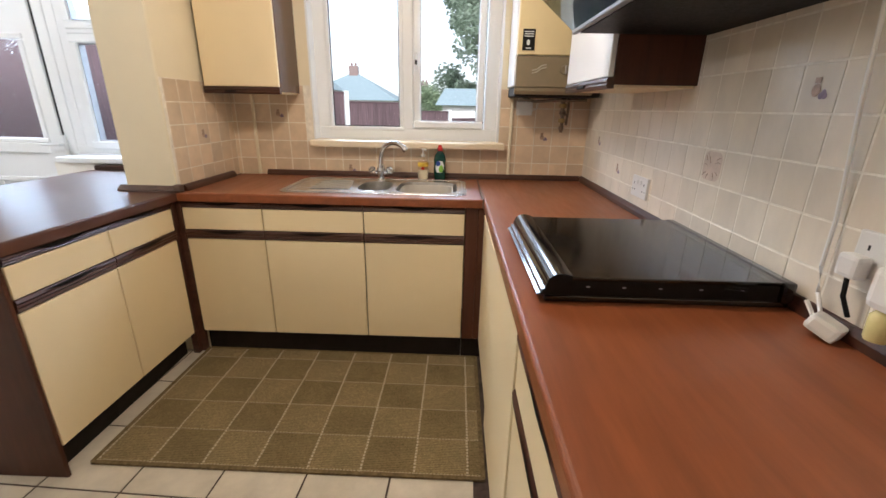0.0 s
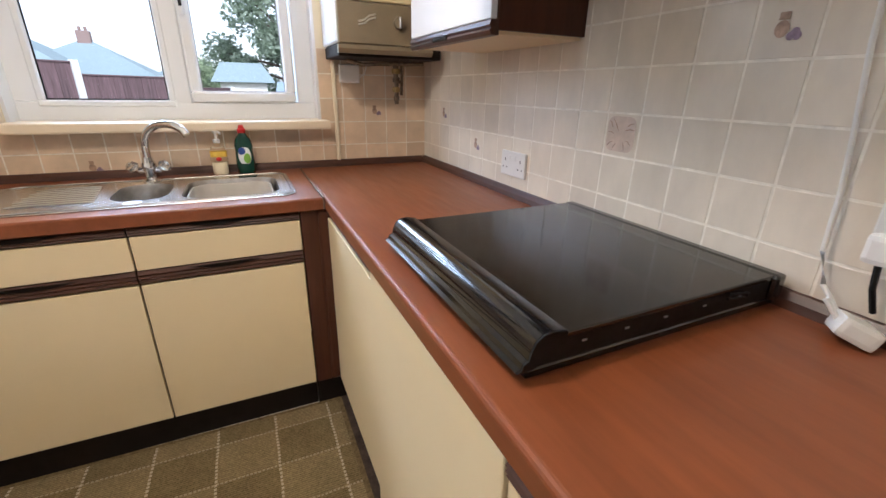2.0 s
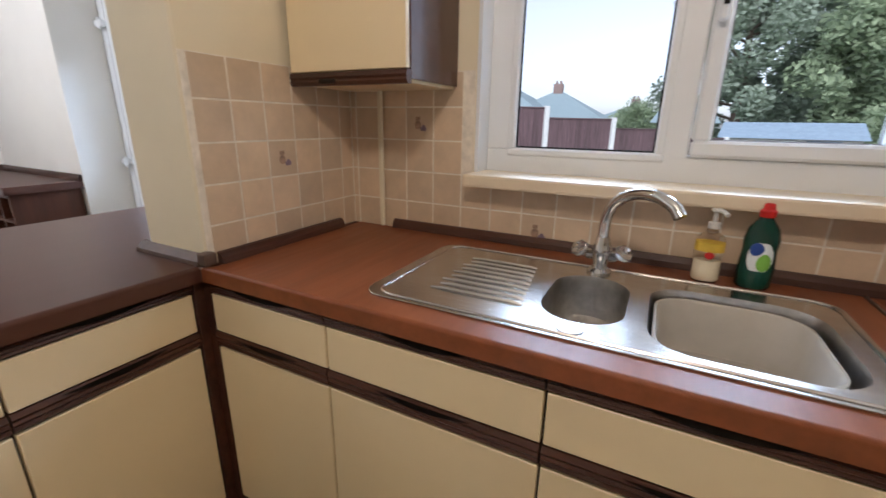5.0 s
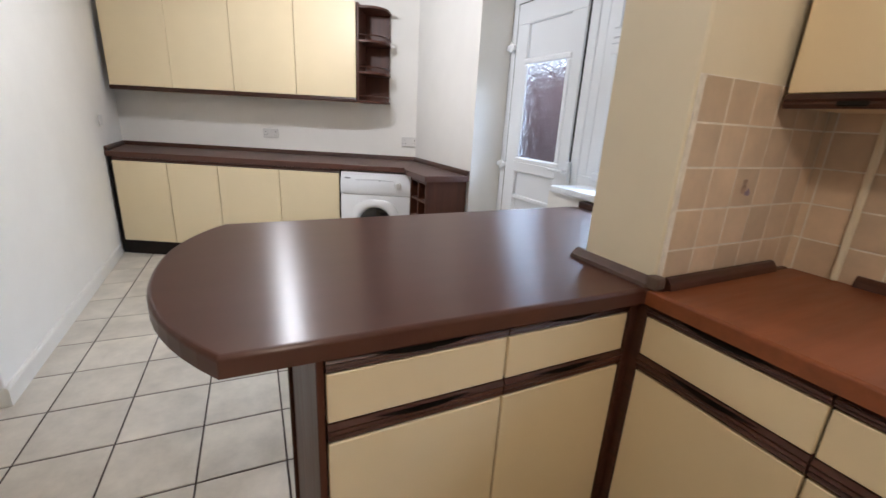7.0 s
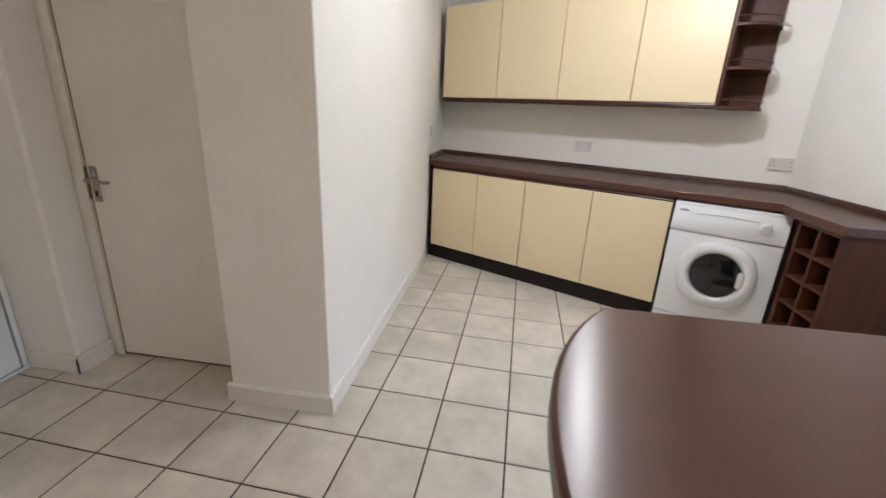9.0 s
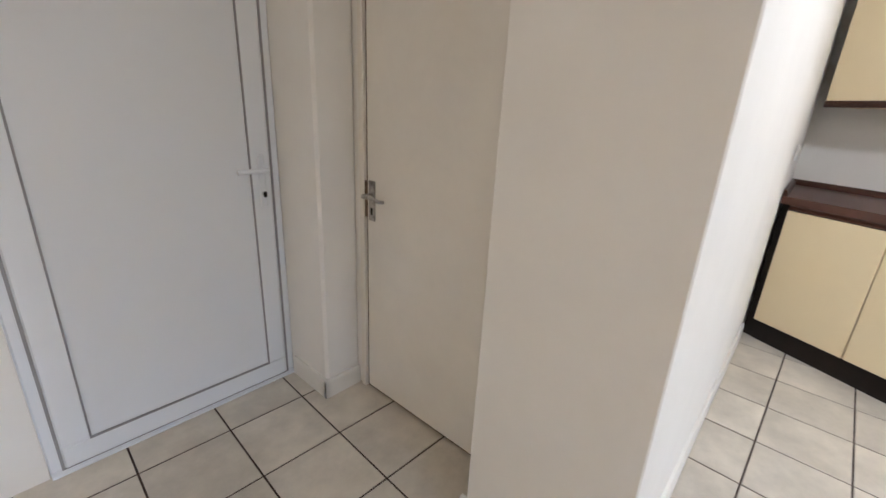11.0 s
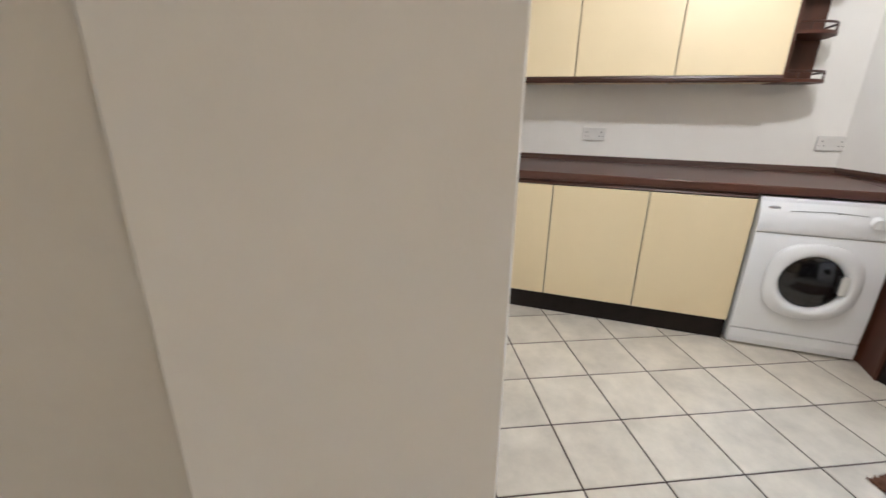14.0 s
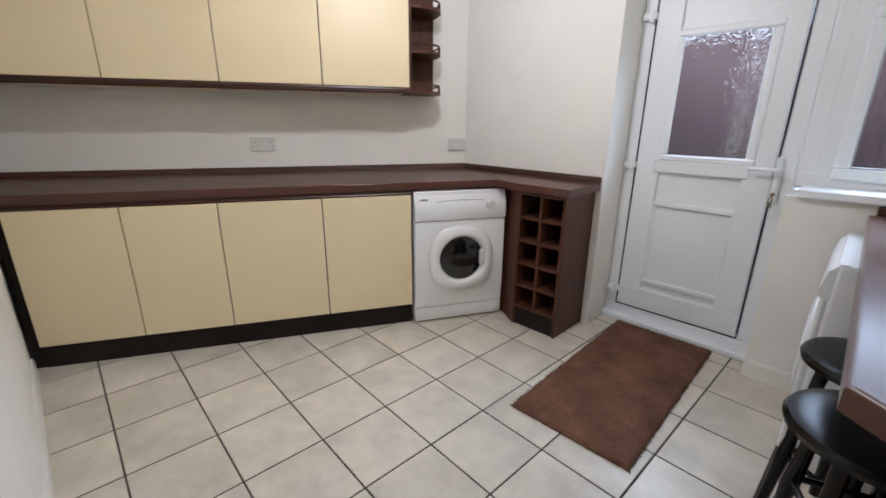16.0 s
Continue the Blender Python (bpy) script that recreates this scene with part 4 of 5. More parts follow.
jb = thing("junction_box", pose(0.02, 0, 0.022), "small white electric switch box below the boiler", "switch")
part("box", box(6.072, 6.165, 4.985, YN - 0.014, 1.245, 1.325, 0.004), M_WHITE, jb)
part("cover", box(6.074, 6.163, 4.980, 4.986, 1.247, 1.323, 0.003), M_WHITE, jb)
vp = thing("boiler_pipes", pose(0.018, 0, 0.008), "tarnished brass valves and pipes below the boiler", "pipe")
b = tube([(6.33, 4.95, 1.36), (6.33, 4.95, 1.30), (6.335, 4.955, 1.24), (6.335, 4.96, 1.17)], [0.014, 0.012, 0.010, 0.010], seg=10)
part("pipe", b, M_BRONZE, vp, smooth=True)
for z, r in ((1.315, 0.022), (1.278, 0.018), (1.235, 0.020), (1.195, 0.014)):
    part("nut", lathe([(r * 0.7, -0.012), (r, -0.008), (r, 0.008), (r * 0.7, 0.012)], at=(6.333, 4.953, z), seg=6), M_BRASS if r > 0.019 else M_BRONZE, vp)
part("valve_lever", box(6.318, 6.352, 4.925, 4.935, 1.262, 1.275, 0.003), M_BRONZE, vp)
part("pipe", tube([(6.36, 4.95, 1.36), (6.365, 4.96, 1.31), (6.362, 4.965, 1.21)], 0.007, seg=8), M_BRONZE, vp, smooth=True)
part("pipe", tube([(6.10, 4.93, 1.355), (6.16, 4.90, 1.335), (6.24, 4.88, 1.34), (6.44, 4.88, 1.345)], 0.008, seg=8), M_BRONZE, vp, smooth=True)
part("wire", tube([(6.16, 4.99, 1.28), (6.19, 4.985, 1.30), (6.20, 4.97, 1.345)], 0.003, seg=6), M_WHITE, vp)

for name, x, lab in (("trunking", 6.068, "thin cream cable trunking down the tiles"), ("trunking", 4.540, "thin cream pipe cover down the tiles")):
    tr = solo(name, box(x - 0.009, x + 0.009, YN - 0.026, YN - 0.011, 0.92 if x > 5 else 0.891, 1.36, 0.004), M_WALLC, lab, "trunking")

# cooker hood
hd = thing("cooker_hood", pose(0.03, -0.004, 0), "black cooker hood with a sloping glass visor", "cooker hood")
part("body", box(6.075, XE - 0.034, 3.30, 3.890, 1.535, 1.64, 0.006), M_BLACKM, hd)
part("underside", box(6.09, 6.48, 3.315, 3.875, 1.528, 1.536), M_BLACKM, hd)
vz = bmesh.new()
q = [vz.verts.new(p) for p in ((6.074, 3.298, 1.532), (6.074, 3.892, 1.532), (5.905, 3.892, 1.672), (5.905, 3.298, 1.672))]
vz.faces.new(q)
bmesh.ops.solidify(vz, geom=vz.faces[:], thickness=0.008)
part("visor", vz, glass_mat("smoked_glass", 0.0, (0.30, 0.36, 0.37)), hd, "smoked glass visor")
part("edge_bar", box(6.068, 6.084, 3.296, 3.894, 1.526, 1.540, 0.003), M_GREYPL, hd)

# electric fittings on the tiles
def socket(m, label, plugs=True):
    """Double socket plate, face towards local -y."""
    s = thing("double_socket", m, label, "socket")
    part("plate", box(-0.073, 0.073, -0.011, 0.0, -0.043, 0.043, 0.004, seg=2), M_WHITE, s)
    for x in (-0.016, 0.016):
        part("switch", box(x - 0.006, x + 0.006, -0.0145, -0.010, 0.012, 0.030, 0.0015), M_WHITE, s)
    for x in (-0.046, 0.046):
        part("pin_hole", box(x - 0.002, x + 0.002, -0.0116, -0.0105, 0.008, 0.018), M_DARK, s)
        part("pin_hole", box(x - 0.014, x - 0.008, -0.0116, -0.0105, -0.016, -0.012), M_DARK, s)
        part("pin_hole", box(x + 0.008, x + 0.014, -0.0116, -0.0105, -0.016, -0.012), M_DARK, s)
    return s


socket(pose(XE - 0.006, 4.172, 1.005, 0, 0, -90), "white double socket on the beige tiles")
socket(pose(XE - 0.006, 3.128, 1.060, 0, 0, -90), "white double socket with a plug and an air freshener in it")
pl = thing("plug", pose(6.508, 3.172, 1.038, 0, 0, -90), "white mains plug in the socket", "plug")
part("body", box(-0.022, 0.022, -0.034, -0.004, -0.023, 0.023, 0.009, seg=2), M_WHITE, pl)
part("lead", tube([(0.0, -0.022, -0.024), (0.004, -0.022, -0.06), (0.01, -0.006, -0.10)], 0.0045, seg=6), M_BLACKM, pl)
af = thing("air_freshener", pose(6.508, 3.080, 1.020, 0, 0, -90), "white plug-in air freshener with an amber bottle", "air freshener")
part("body", box(-0.026, 0.026, -0.05, -0.004, -0.03, 0.045, 0.014, seg=2), M_WHITE, af)
part("bottle", lathe([(0.016, -0.085), (0.018, -0.08), (0.018, -0.04), (0.010, -0.03)], at=(0, -0.03, 0)), M_AMBER, af, "amber scent bottle", smooth=True)
tp = thing("trailing_plug", pose(6.470, 3.168, 0.9155, 22, 8, 35), "white mains plug lying loose on the worktop", "plug")
part("body", box(-0.028, 0.028, -0.032, 0.024, -0.018, 0.016, 0.009, seg=2), M_WHITE, tp)
part("cable", tube([(0, 0.02, 0), (0.002, 0.05, 0.02)], 0.0045, seg=6), M_WHITE, tp)
solo("mains_cable", tube([(6.482, 3.196, 0.928), (6.494, 3.228, 0.958), (6.500, 3.246, 1.01), (6.504, 3.252, 1.11), (6.504, 3.262, 1.20), (6.503, 3.277, 1.32), (6.500, 3.286, 1.46), (6.497, 3.292, 1.55)], 0.0042, seg=8), M_WHITE, "white mains cable hanging down the tiles", "cable", smooth=True)

# kitchen rug
rug = new("kitchen_rug", finish("kitchen_rug", box(-0.02, 1.465, -0.018, 0.785, 0.0, 0.009, 0.003), M_RUG))
rug.matrix_world = pose(4.418, 3.640, 0.001, 0, 0, -0.4)
tagged(rug, "flat woven olive-brown kitchen rug with a check pattern", "rug")
part("border", slab(rrect(-0.024, 1.469, -0.022, 0.789, 0.01), 0.0, 0.0105, [rrect(-0.008, 1.451, -0.008, 0.775, 0.005)]), mat("rug_border", (0.17, 0.125, 0.065), 0.95, scale=60, vary=0.2, bump=0.6, bump_scale=300, spec=0.1), rug)

# ---- utility room ----
UT = "cream laminate base cabinet with plain door and black plinth"
seams = (2.565, 3.027, 3.455, 3.970, 4.470)
for u0, u1 in zip(seams, seams[1:]):
    base_unit(west_pose(u0, -0.60), u1 - u0, UT, drawer=False, group="utility room base cabinets", depth=0.58, plinth=0.012)
# Dark strip paints in the shaded gap between wall and end cabinet.
solo("filler_board", box(-0.046, 0.008, 0.012, 0.03, 0.0, 0.847), M_DARK, "dark strip painting the shaded gap beside the end cabinet", "panel", m=west_pose(2.555, -0.605))
wseam = (2.40, 2.955, 3.490, 4.028, 4.540)
for u0, u1 in zip(wseam, wseam[1:]):
    wall_unit(west_pose(u0, -0.92), u1 - u0, 0.298, 1.384, 2.15, "cream wall cabinet with dark brown bottom rail on white wall", group="utility room wall cabinets")

# corner display shelves
ds = thing("corner_shelf", west_pose(4.542, -0.925), "dark brown curved end shelf unit with small gallery rails", "shelf")
part("back_panel", box(0.0, 0.23, 0.285, 0.298, 1.386, 2.15, 0.002), M_PANEL, ds)
part("side_panel", box(0.0, 0.016, 0.0, 0.286, 1.386, 2.15, 0.002), M_PANEL, ds)
for z in (1.386, 1.618, 1.862, 2.115):
    q = [(0.016, 0.284), (0.016, 0.008)]
    for k in range(9):
        a = radians(-90 + k * 90 / 8)
        q.append((0.075 + 0.165 * math.cos(a), 0.165 + 0.158 * math.sin(a)))
    q.append((0.24, 0.284))
    sh = part("shelf", slab(q, z, z + 0.018, bevel=0.004), M_PANEL, ds)
    if z < 2.1:
        rail_pts = [(0.02, 0.014, z + 0.055)] + [(0.075 + 0.158 * math.cos(radians(-90 + k * 15)), 0.165 + 0.151 * math.sin(radians(-90 + k * 15)), z + 0.055) for k in range(7)] + [(0.233, 0.28, z + 0.055)]
        part("gallery_rail", tube(rail_pts, 0.006, seg=6), M_TRIM, sh)
        for k in (1, 5, 6):
            x, y, _ = rail_pts[k]
            part("spindle", lathe([(0.004, 0.018), (0.006, 0.028), (0.003, 0.036), (0.006, 0.044), (0.004, 0.052)], at=(x, y, z), seg=8), M_TRIM, sh)

# utility worktop
ut_out = [(0.668, YS + 0.003), west(5.005, -0.582), (1.985, 4.658), (2.335, 4.658), (2.335, YN - 0.002), (1.266, YN - 0.002), (-0.072, YS + 0.003)]
ut = thing("utility_worktop", pose(0, 0, 0), "dark brown laminate worktop with upstand over dryer and wine rack", "worktop")
part("top", slab(ut_out, W0, W1, bevel=0.006), M_WTOP2, ut)
upw = part("upstand", extrude_profile([(0, 0), (-0.024, 0), (-0.020, 0.020), (-0.010, 0.034), (0, 0.036)], 0, 3.05), M_TRIM, ut)
upw.matrix_world = west_pose(2.16, -1.238, W1)
part("upstand", extrude_profile([(YN - 0.002, W1), (YN - 0.026, W1), (YN - 0.022, 0.910), (YN - 0.012, 0.924), (YN - 0.002, 0.926)], 1.28, 2.335), M_TRIM, ut)
part("upstand", extrude_profile([(YS + 0.003, W1), (YS + 0.027, W1), (YS + 0.023, 0.910), (YS + 0.013, 0.924), (YS + 0.003, 0.926)], -0.03, 0.66), M_TRIM, ut)
part("joint_strip", box(0, 0.004, 0, 0.62, 0.0, 0.001), M_TRIM, ut).matrix_world = pose(1.955, 4.655, W1 + 0.0005, 0, 0, 62)

# tumble dryer
dr = thing("tumble_dryer", west_pose(4.482, -0.585), "white vented tumble dryer with a round dark glass door", "tumble dryer")
DW = 0.582
part("body", box(0, DW, 0.0, 0.56, 0.015, 0.835, 0.010, seg=2), M_APPL, dr)
part("kick_panel", extrude_profile([(0.004, 0.012), (-0.010, 0.014), (-0.016, 0.05), (-0.014, 0.098), (0.004, 0.100)], 0.004, DW - 0.004), M_APPL, dr)
part("front_panel", extrude_profile([(0.004, 0.103), (-0.012, 0.105), (-0.018, 0.25), (-0.018, 0.62), (-0.010, 0.652), (0.004, 0.653)], 0.004, DW - 0.004), M_APPL, dr, smooth=True)
ctl = part("control_panel", extrude_profile([(0.004, 0.657), (-0.018, 0.660), (-0.028, 0.685), (-0.020, 0.76), (-0.004, 0.800), (0.004, 0.826)], 0.003, DW - 0.003), M_APPL, dr, smooth=True)
part("dial", cyl((0.475, -0.014, 0.748), (0.475, -0.045, 0.742), 0.030, 0.025, seg=24), M_APPL, ctl, smooth=True)
part("dial_grip", box(0.471, 0.479, -0.050, -0.044, 0.722, 0.764, 0.002), M_WHITE, ctl)
part("badge", ball((0.060, -0.012, 0.786), 0.028, (1, 0.18, 0.26)), M_GREYPL, ctl, "dark oval maker's badge")
part("panel_line", tube([(0.13, -0.0155, 0.772), (0.30, -0.016, 0.780), (0.44, -0.0155, 0.772)], 0.002, seg=6), M_GREYPL, ctl)
part("indicator", ball((0.325, -0.014, 0.775), 0.006, (1, 0.5, 1)), M_GREYPL, ctl)


def round_loop(cx, cz, r, sq, n=40):
    out = []
    for k in range(n):
        a = math.tau * k / n
        c, s = math.cos(a), math.sin(a)
        rr = r / ((abs(c) ** sq + abs(s) ** sq) ** (1 / sq))
        out.append((cx + rr * c, cz + rr * s))
    return out


def door_ring(rs, name, material, parent, cx=0.295, cz=0.415, label=""):
    c = bmesh.new()
    rings = []
    for r, y, sq in rs:
        rings.append([c.verts.new((x, y, z)) for x, z in round_loop(cx, cz, r, sq)])
    for a, b in zip(rings, rings[1:]):
        for k in range(len(a)):
            c.faces.new((a[k], a[(k + 1) % len(a)], b[(k + 1) % len(a)], b[k]))
    if rs[-1][0] < 0.1:
        c.faces.new(rings[-1])
    return part(name, c, material, parent, label, smooth=True)


dd = door_ring([(0.206, -0.016, 2.5), (0.206, -0.032, 2.5), (0.198, -0.042, 2.4), (0.170, -0.050, 2.2), (0.156, -0.050, 2.0), (0.146, -0.042, 2.0), (0.136, -0.018, 2.0)], "door", M_APPL, dr)
door_ring([(0.138, -0.020, 2.0), (0.134, -0.030, 2.0), (0.10, -0.040, 2.0), (0.05, -0.046, 2.0)], "door_glass", M_BLACK, dd, label="dark curved glass bowl")
part("door_grip", box(0.405, 0.440, -0.052, -0.038, 0.37, 0.47, 0.012, seg=2), M_WHITE, dd)
for x in (0.04, DW - 0.04):
    part("foot", cyl((x, 0.04, 0.0), (x, 0.04, 0.016), 0.018), M_BLACKM, dr)
    part("foot", cyl((x, 0.50, 0.0), (x, 0.50, 0.016), 0.018), M_BLACKM, dr)

# wine rack and its filler
fp = slab([west(5.075, -0.60), west(5.09, -0.60), (2.003, 4.690), (2.003, 4.712), west(5.08, -0.66)], 0.0, 0.847)
solo("filler_board", fp, M_PANEL, "dark brown filler panel between dryer and wine rack", "panel")
wk_ = thing("wine_rack", pose(2.004, 4.682, 0), "dark brown built-in wine rack with ten empty square holes", "wine rack")
RW, RD = 0.306, 0.332
part("side_panel", box(RW - 0.018, RW, 0.0, RD, 0.0, 0.847, 0.002), M_PANEL, wk_)
part("side_panel", box(0.0, 0.018, 0.0, RD, 0.0, 0.847, 0.002), M_PANEL, wk_)
# Back panel near black, darker than the brown sides and shelves.
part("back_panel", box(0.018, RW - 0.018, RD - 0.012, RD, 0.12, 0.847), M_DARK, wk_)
part("divider", box(RW / 2 - 0.009, RW / 2 + 0.009, 0.002, RD - 0.012, 0.125, 0.845, 0.002), M_PANEL, wk_)
for i in range(6):
    z = 0.118 + i * 0.141
    part("shelf", box(0.018, RW - 0.018, 0.003, RD - 0.012, z, z + 0.017, 0.002), M_PANEL, wk_)
part("plinth", box(0.002, RW - 0.018, 0.012, 0.028, 0.0, 0.118), M_PLINTH, wk_)

# fittings on the utility walls
socket(west_pose(3.642, -1.238, 1.072), "white double socket on the white wall")
socket(west_pose(4.968, -1.238, 1.062), "white double socket on the white wall near the corner")
ls = thing("light_switch", pose(0.62, YS + 0.002, 1.13, 0, 0, 180), "white single switch on the white wall", "switch")
part("plate", box(-0.043, 0.043, -0.010, 0.0, -0.043, 0.043, 0.004, seg=2), M_WHITE, ls)
part("rocker", box(-0.008, 0.008, -0.014, -0.009, -0.014, 0.014, 0.002), M_WHITE, ls)

# door mat: thick pile with an uneven edge
dm = bmesh.new()
nx, ny = 40, 84
vs = [[dm.verts.new((0.525 * i / nx + (0.004 * noise.noise((i, j * 0.9, 0)) if i in (0, nx) else 0), 1.175 * j / ny + (0.005 * noise.noise((i * 0.9, j, 3)) if j in (0, ny) else 0),
       (0.006 if i in (0, nx) or j in (0, ny) else 0.017 + 0.003 * noise.noise((i * 0.7, j * 0.7, 7)) + 0.002 * noise.noise((i * 0.13, j * 0.13, 2))))) for j in range(ny + 1)] for i in range(nx + 1)]
for i in range(nx):
    for j in range(ny):
        dm.faces.new((vs[i][j], vs[i + 1][j], vs[i + 1][j + 1], vs[i][j + 1]))
ext = bmesh.ops.extrude_face_region(dm, geom=dm.faces[:])
for v in ext["geom"]:
    if isinstance(v, bmesh.types.BMVert):
        v.co.z = 0.0
solo("door_mat", dm, M_MAT, "brown shaggy door mat in front of the back door", "mat", m=pose(2.500, 4.010, 0.001, 0, 0, 0.8), smooth=True)

rng = random.Random(31)
pv, pf = [], []
for _ in range(15000):
    x, y = rng.uniform(-0.006, 0.531), rng.uniform(-0.006, 1.181)
    a, lean, hgt = rng.random() * math.tau, rng.uniform(0.002, 0.010), rng.uniform(0.016, 0.026)
    edge = x < 0 or x > 0.525 or y < 0 or y > 1.175
    z = 0.001 if edge else 0.012
    w = 0.0022
    k = len(pv)
    pv += [(x - w * math.sin(a), y + w * math.cos(a), z), (x + w * math.sin(a), y - w * math.cos(a), z), (x + lean * math.cos(a), y + lean * math.sin(a), hgt * (0.5 if edge else 1))]
    pf.append((k, k + 1, k + 2))
pile_me = bpy.data.meshes.new("pile")
pile_me.from_pydata(pv, [], pf)
pile_me.materials.append(M_MAT)
pile = new("tufted_surface", pile_me)
pile.parent = bpy.data.objects["door_mat"]
pile["kind"] = "stuff"

# washing machine under the peninsula, front facing west
wm = thing("washing_machine", pose(3.385, 4.985, 0, 0, 0, -90), "white front-loading washing machine under the peninsula", "washing machine")
part("body", box(0, 0.575, 0.02, 0.57, 0.02, 0.815, 0.012, seg=2), M_APPL, wm)
part("front_panel", box(0.003, 0.572, 0.0, 0.022, 0.10, 0.70, 0.012, seg=2), M_APPL, wm)
part("control_panel", extrude_profile([(0.02, 0.69), (-0.003, 0.695), (-0.008, 0.72), (0.004, 0.785), (0.03, 0.815), (0.05, 0.816), (0.05, 0.69)], 0.002, 0.573), M_APPL, wm, smooth=True)
c = door_ring([(0.180, 0.006, 2.2), (0.180, -0.008, 2.2), (0.165, -0.016, 2.0), (0.135, -0.016, 2.0), (0.125, -0.002, 2.0)], "door", M_APPL, wm, cx=0.29, cz=0.43)
door_ring([(0.127, -0.004, 2.0), (0.10, -0.012, 2.0), (0.04, -0.016, 2.0)], "door_glass", M_BLACK, c, cx=0.29, cz=0.43)
part("kick_panel", box(0.006, 0.569, 0.012, 0.03, 0.02, 0.095, 0.004), M_APPL, wm)
for x in (0.05, 0.525):
    part("foot", cyl((x, 0.06, 0), (x, 0.06, 0.022), 0.02), M_BLACKM, wm)


# bar stools
def stool(m, h):
    s = thing("bar_stool", m, "black lacquered wooden bar stool with round seat", "stool", "stools at the peninsula")
    part("seat", lathe([(0.10, h - 0.045), (0.150, h - 0.040), (0.165, h - 0.030), (0.168, h - 0.016), (0.160, h - 0.004), (0.14, h), (0.05, h - 0.006)], seg=32), M_WOODBLK, s, smooth=True)
    for k in range(4):
        a = radians(45 + 90 * k)
        c0, c1 = (0.10 * math.cos(a), 0.10 * math.sin(a), h - 0.035), (0.155 * math.cos(a), 0.155 * math.sin(a), 0.0)
        mid = [Vector(c0).lerp(Vector(c1), f) for f in (0, 0.2, 0.4, 0.5, 0.6, 0.8, 1)]
        part("leg", tube(mid, [0.019, 0.017, 0.021, 0.016, 0.021, 0.017, 0.015], seg=10), M_WOODBLK, s, smooth=True)
    for z, f in ((0.22, 0.137), (0.36, 0.124)):
        for k in range(4):
            a, b = radians(45 + 90 * k), radians(135 + 90 * k)
            part("rung", cyl((f * math.cos(a), f * math.sin(a), z), (f * math.cos(b), f * math.sin(b), z), 0.009, seg=8), M_WOODBLK, s)
    return s


st = stool(pose(3.55, 3.86, 0, 0, 0, 20), 0.60)
copy_thing(st, pose(3.545, 4.235, 0, 0, 0, 55))

# ceiling lamps
for x, y, d, lab in ((5.42, 3.55, 0.18, "small round ceiling light above the kitchen"), (2.25, 3.735, 0.24, "round ceiling light above the utility room")):
    cl = thing("ceiling_light", pose(x, y, CEIL), lab, "ceiling light")
    part("fitting", lathe([(0.05, -0.001), (0.055, -0.02), (d / 2, -0.05), (d / 2 + 0.008, -0.07), (d / 2 + 0.002, -0.115), (d / 2 - 0.006, -0.115), (d / 2 - 0.004, -0.07), (0.03, -0.06)], seg=32), M_WHITE, cl, smooth=True)

# ---- outside ----
solo("ground", box(-200, 210, 5.42, 400, -0.75, -0.6), M_GRASS, "rough green grass garden", "ground", "structure")


def fence_panel(m, w, h, label, slats=12):
    f = thing("garden_fence", m, label, "fence", "garden fence")
    for i in range(slats):
        x0 = w * i / slats
        part("slat", box(x0 + 0.002, x0 + w / slats + 0.006, -0.008 + 0.008 * (i % 2), 0.004 + 0.008 * (i % 2), 0.0, h), M_FENCE, f)
    part("capping", box(0, w, -0.025, 0.03, h, h + 0.03, 0.004), M_FENCE, f)
    part("rail", box(0, w, -0.03, -0.009, h * 0.5, h * 0.5 + 0.05), M_FENCE, f)
    return f


for i in range(4):
    x0 = -1.6 + i * 1.40
    fence_panel(pose(x0, 6.95, -0.6), 1.36, 2.50, "tall dark brown boarded fence close to the house")
for i in range(-1, 8):
    x, y = 2.95 + 1.295 * i, 13.6 + 1.30 * i
    top = 1.50 - 0.215 * i if i < 4 else 0.64 - 0.05 * (i - 4)
    post = solo("fence_post", box(-0.06, 0.06, -0.06, 0.06, 0, top + 0.75, 0.012), M_CONC, "pale concrete fence post in the garden", "fence post", m=pose(x, y, -0.6, 0, 0, 45), group="fence posts")
    f = fence_panel(pose(x + 0.05, y + 0.05, -0.6, 0, 0, 45.1), 1.74, top + 0.48, "brown boarded garden fence panel between concrete posts")


